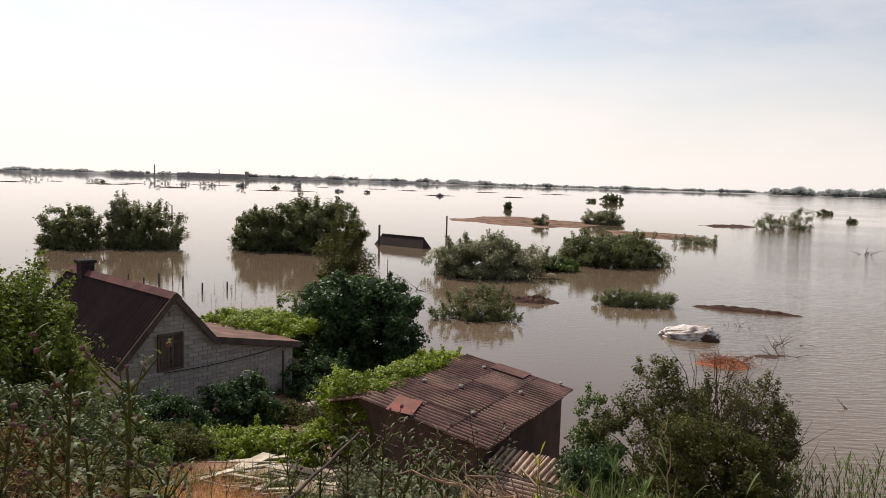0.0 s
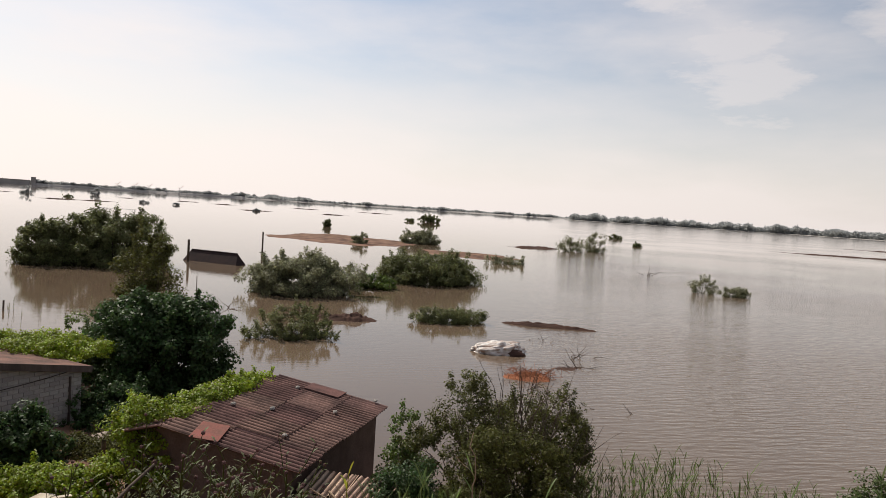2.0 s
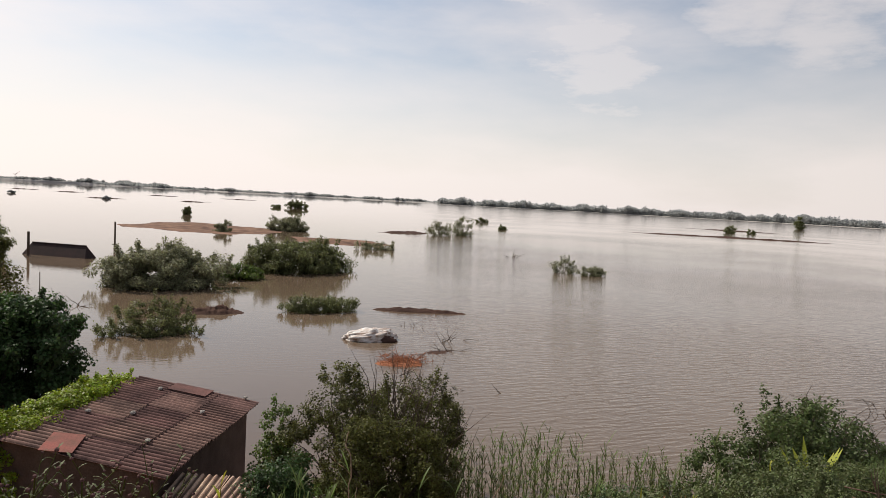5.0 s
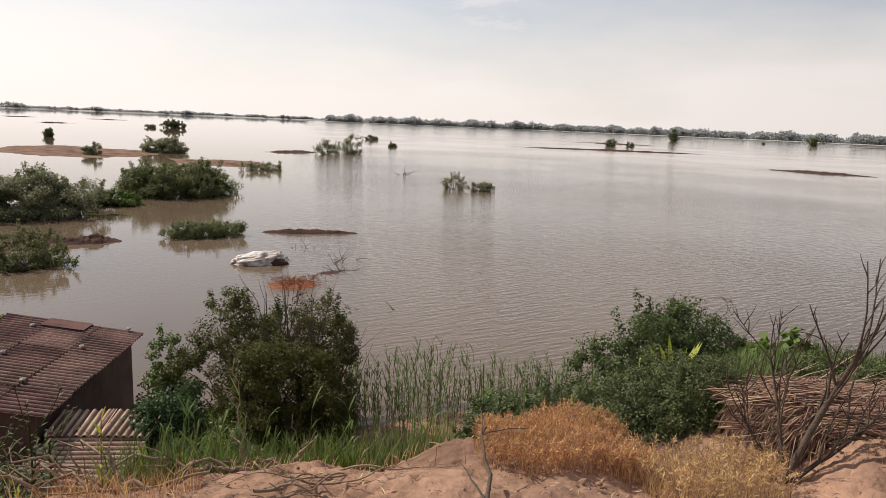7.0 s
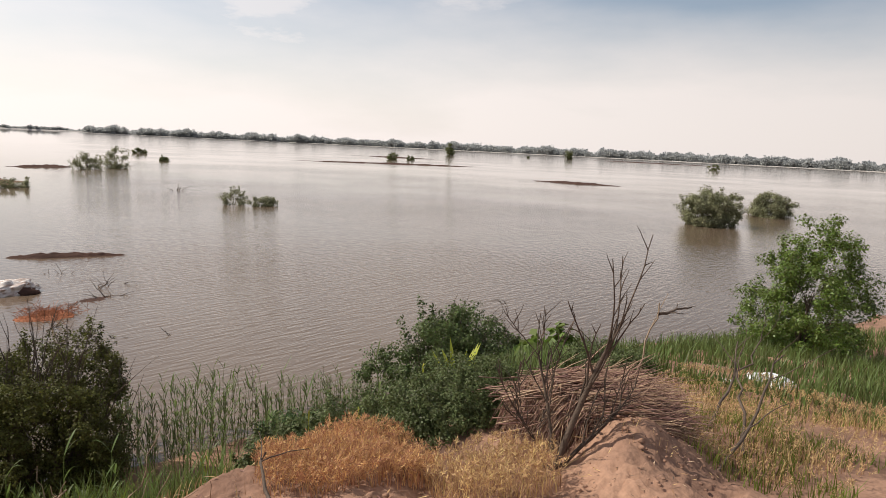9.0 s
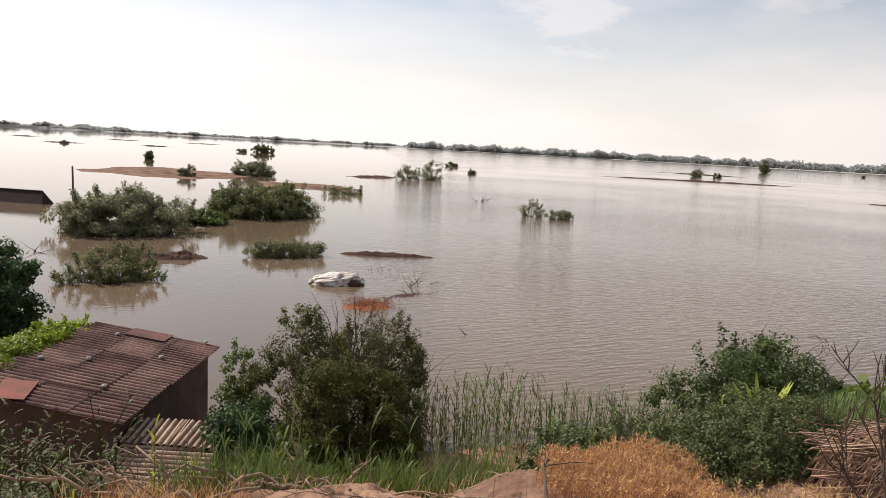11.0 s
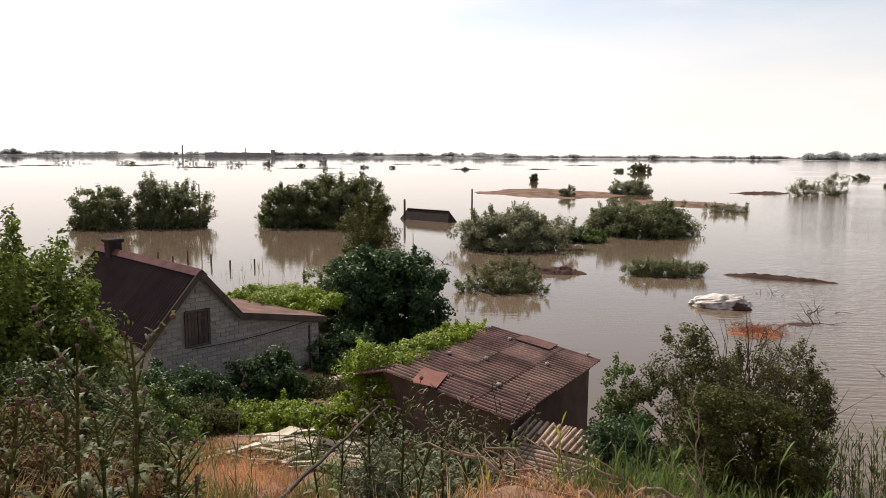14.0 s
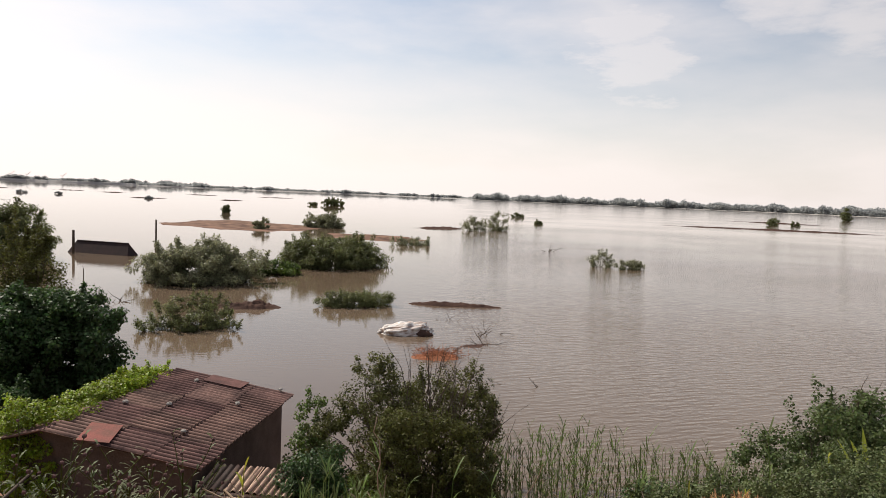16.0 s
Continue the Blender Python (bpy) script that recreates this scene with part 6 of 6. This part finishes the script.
plant("weed_bush", -3.3, 22.3, gz(-3.3, 22.3), 4.6, 3.6, 0.6, LEAF_DARK, "dark weeds between annex and tree", "bush", 300, 0.3, 40, 0.1, 96, 5, 1.5, 0.1, 0.7, 0.02, 0.6)
plant("weed_bush", -3.3, 6.0, gz(-3.3, 6.0), 2.6, 1.6, 0.9, LEAF_OLIVE, "olive weeds among the thistles", "bush", 600, 0.22, 40, 0.05, 97, 5, 1.8, 0.25, 0.9, 0.015, 0.45, bare=16)
plant("weed_bush", -0.2, 7.6, gz(-0.2, 7.6), 2.0, 1.4, 0.8, LEAF_SILVER, "grey-green weeds among the thistles", "bush", 220, 0.2, 40, 0.05, 98, 5, 1.8, 0.25, 0.9, 0.015, 0.45, bare=10)


# ---- dry litter strewn over the bare clay ----
for n, mat, size, seed, lab in ((2600, STRAW, 0.07, 301, "bits of dry straw strewn on the clay"), (2600, DEAD_WOOD, 0.055, 302, "dark bits of twig strewn on the clay"), (1200, GRASS_PALE, 0.09, 303, "pale dry stalks strewn on the clay")):
    pts = scatter(n, seed, -3.5, 9.5, 1.8, 5.4, None, -0.008)
    v, f = leaves(pts, np.full(len(pts), 0.012), 1, size, 1.0, 0.0, 0.14, seed)
    v[:, 2] = np.repeat(pts[:, 2], 4) + 0.25 * (v[:, 2] - np.repeat(pts[:, 2], 4))
    tagged(mesh_object("dry_litter", v, f, mat), lab, "litter", kind="stuff")
grass("grass", scatter(2600, 304, -3.2, 9.5, 2.0, 5.2, lambda x, y: np.sin(3.1 * x + 1.3 * y) * np.sin(2.3 * y - 1.1 * x) > 0.45), 0.10, 0.007, GRASS_PALE, "short dry tufts on the clay", 304, 0.8)

b = []
rnd = random.Random(411)
for k in range(260):
    p = Vector((rnd.gauss(11.5, 0.62), rnd.gauss(29.3, 0.5), rnd.uniform(0.0, 0.14)))
    b.append(tubes([bent(rnd, p, (rnd.uniform(-1, 1), rnd.uniform(-0.6, 0.6), rnd.uniform(-0.05, 0.5)), rnd.uniform(0.25, 0.7), 0.012, 0.005, 3, 0.2)], 3))
V, F = join(b)
tagged(mesh_object("floating_twigs", V, F, RUSTY_LITTER), "orange-brown dry twigs floating in a tangle", "twigs", kind="stuff")
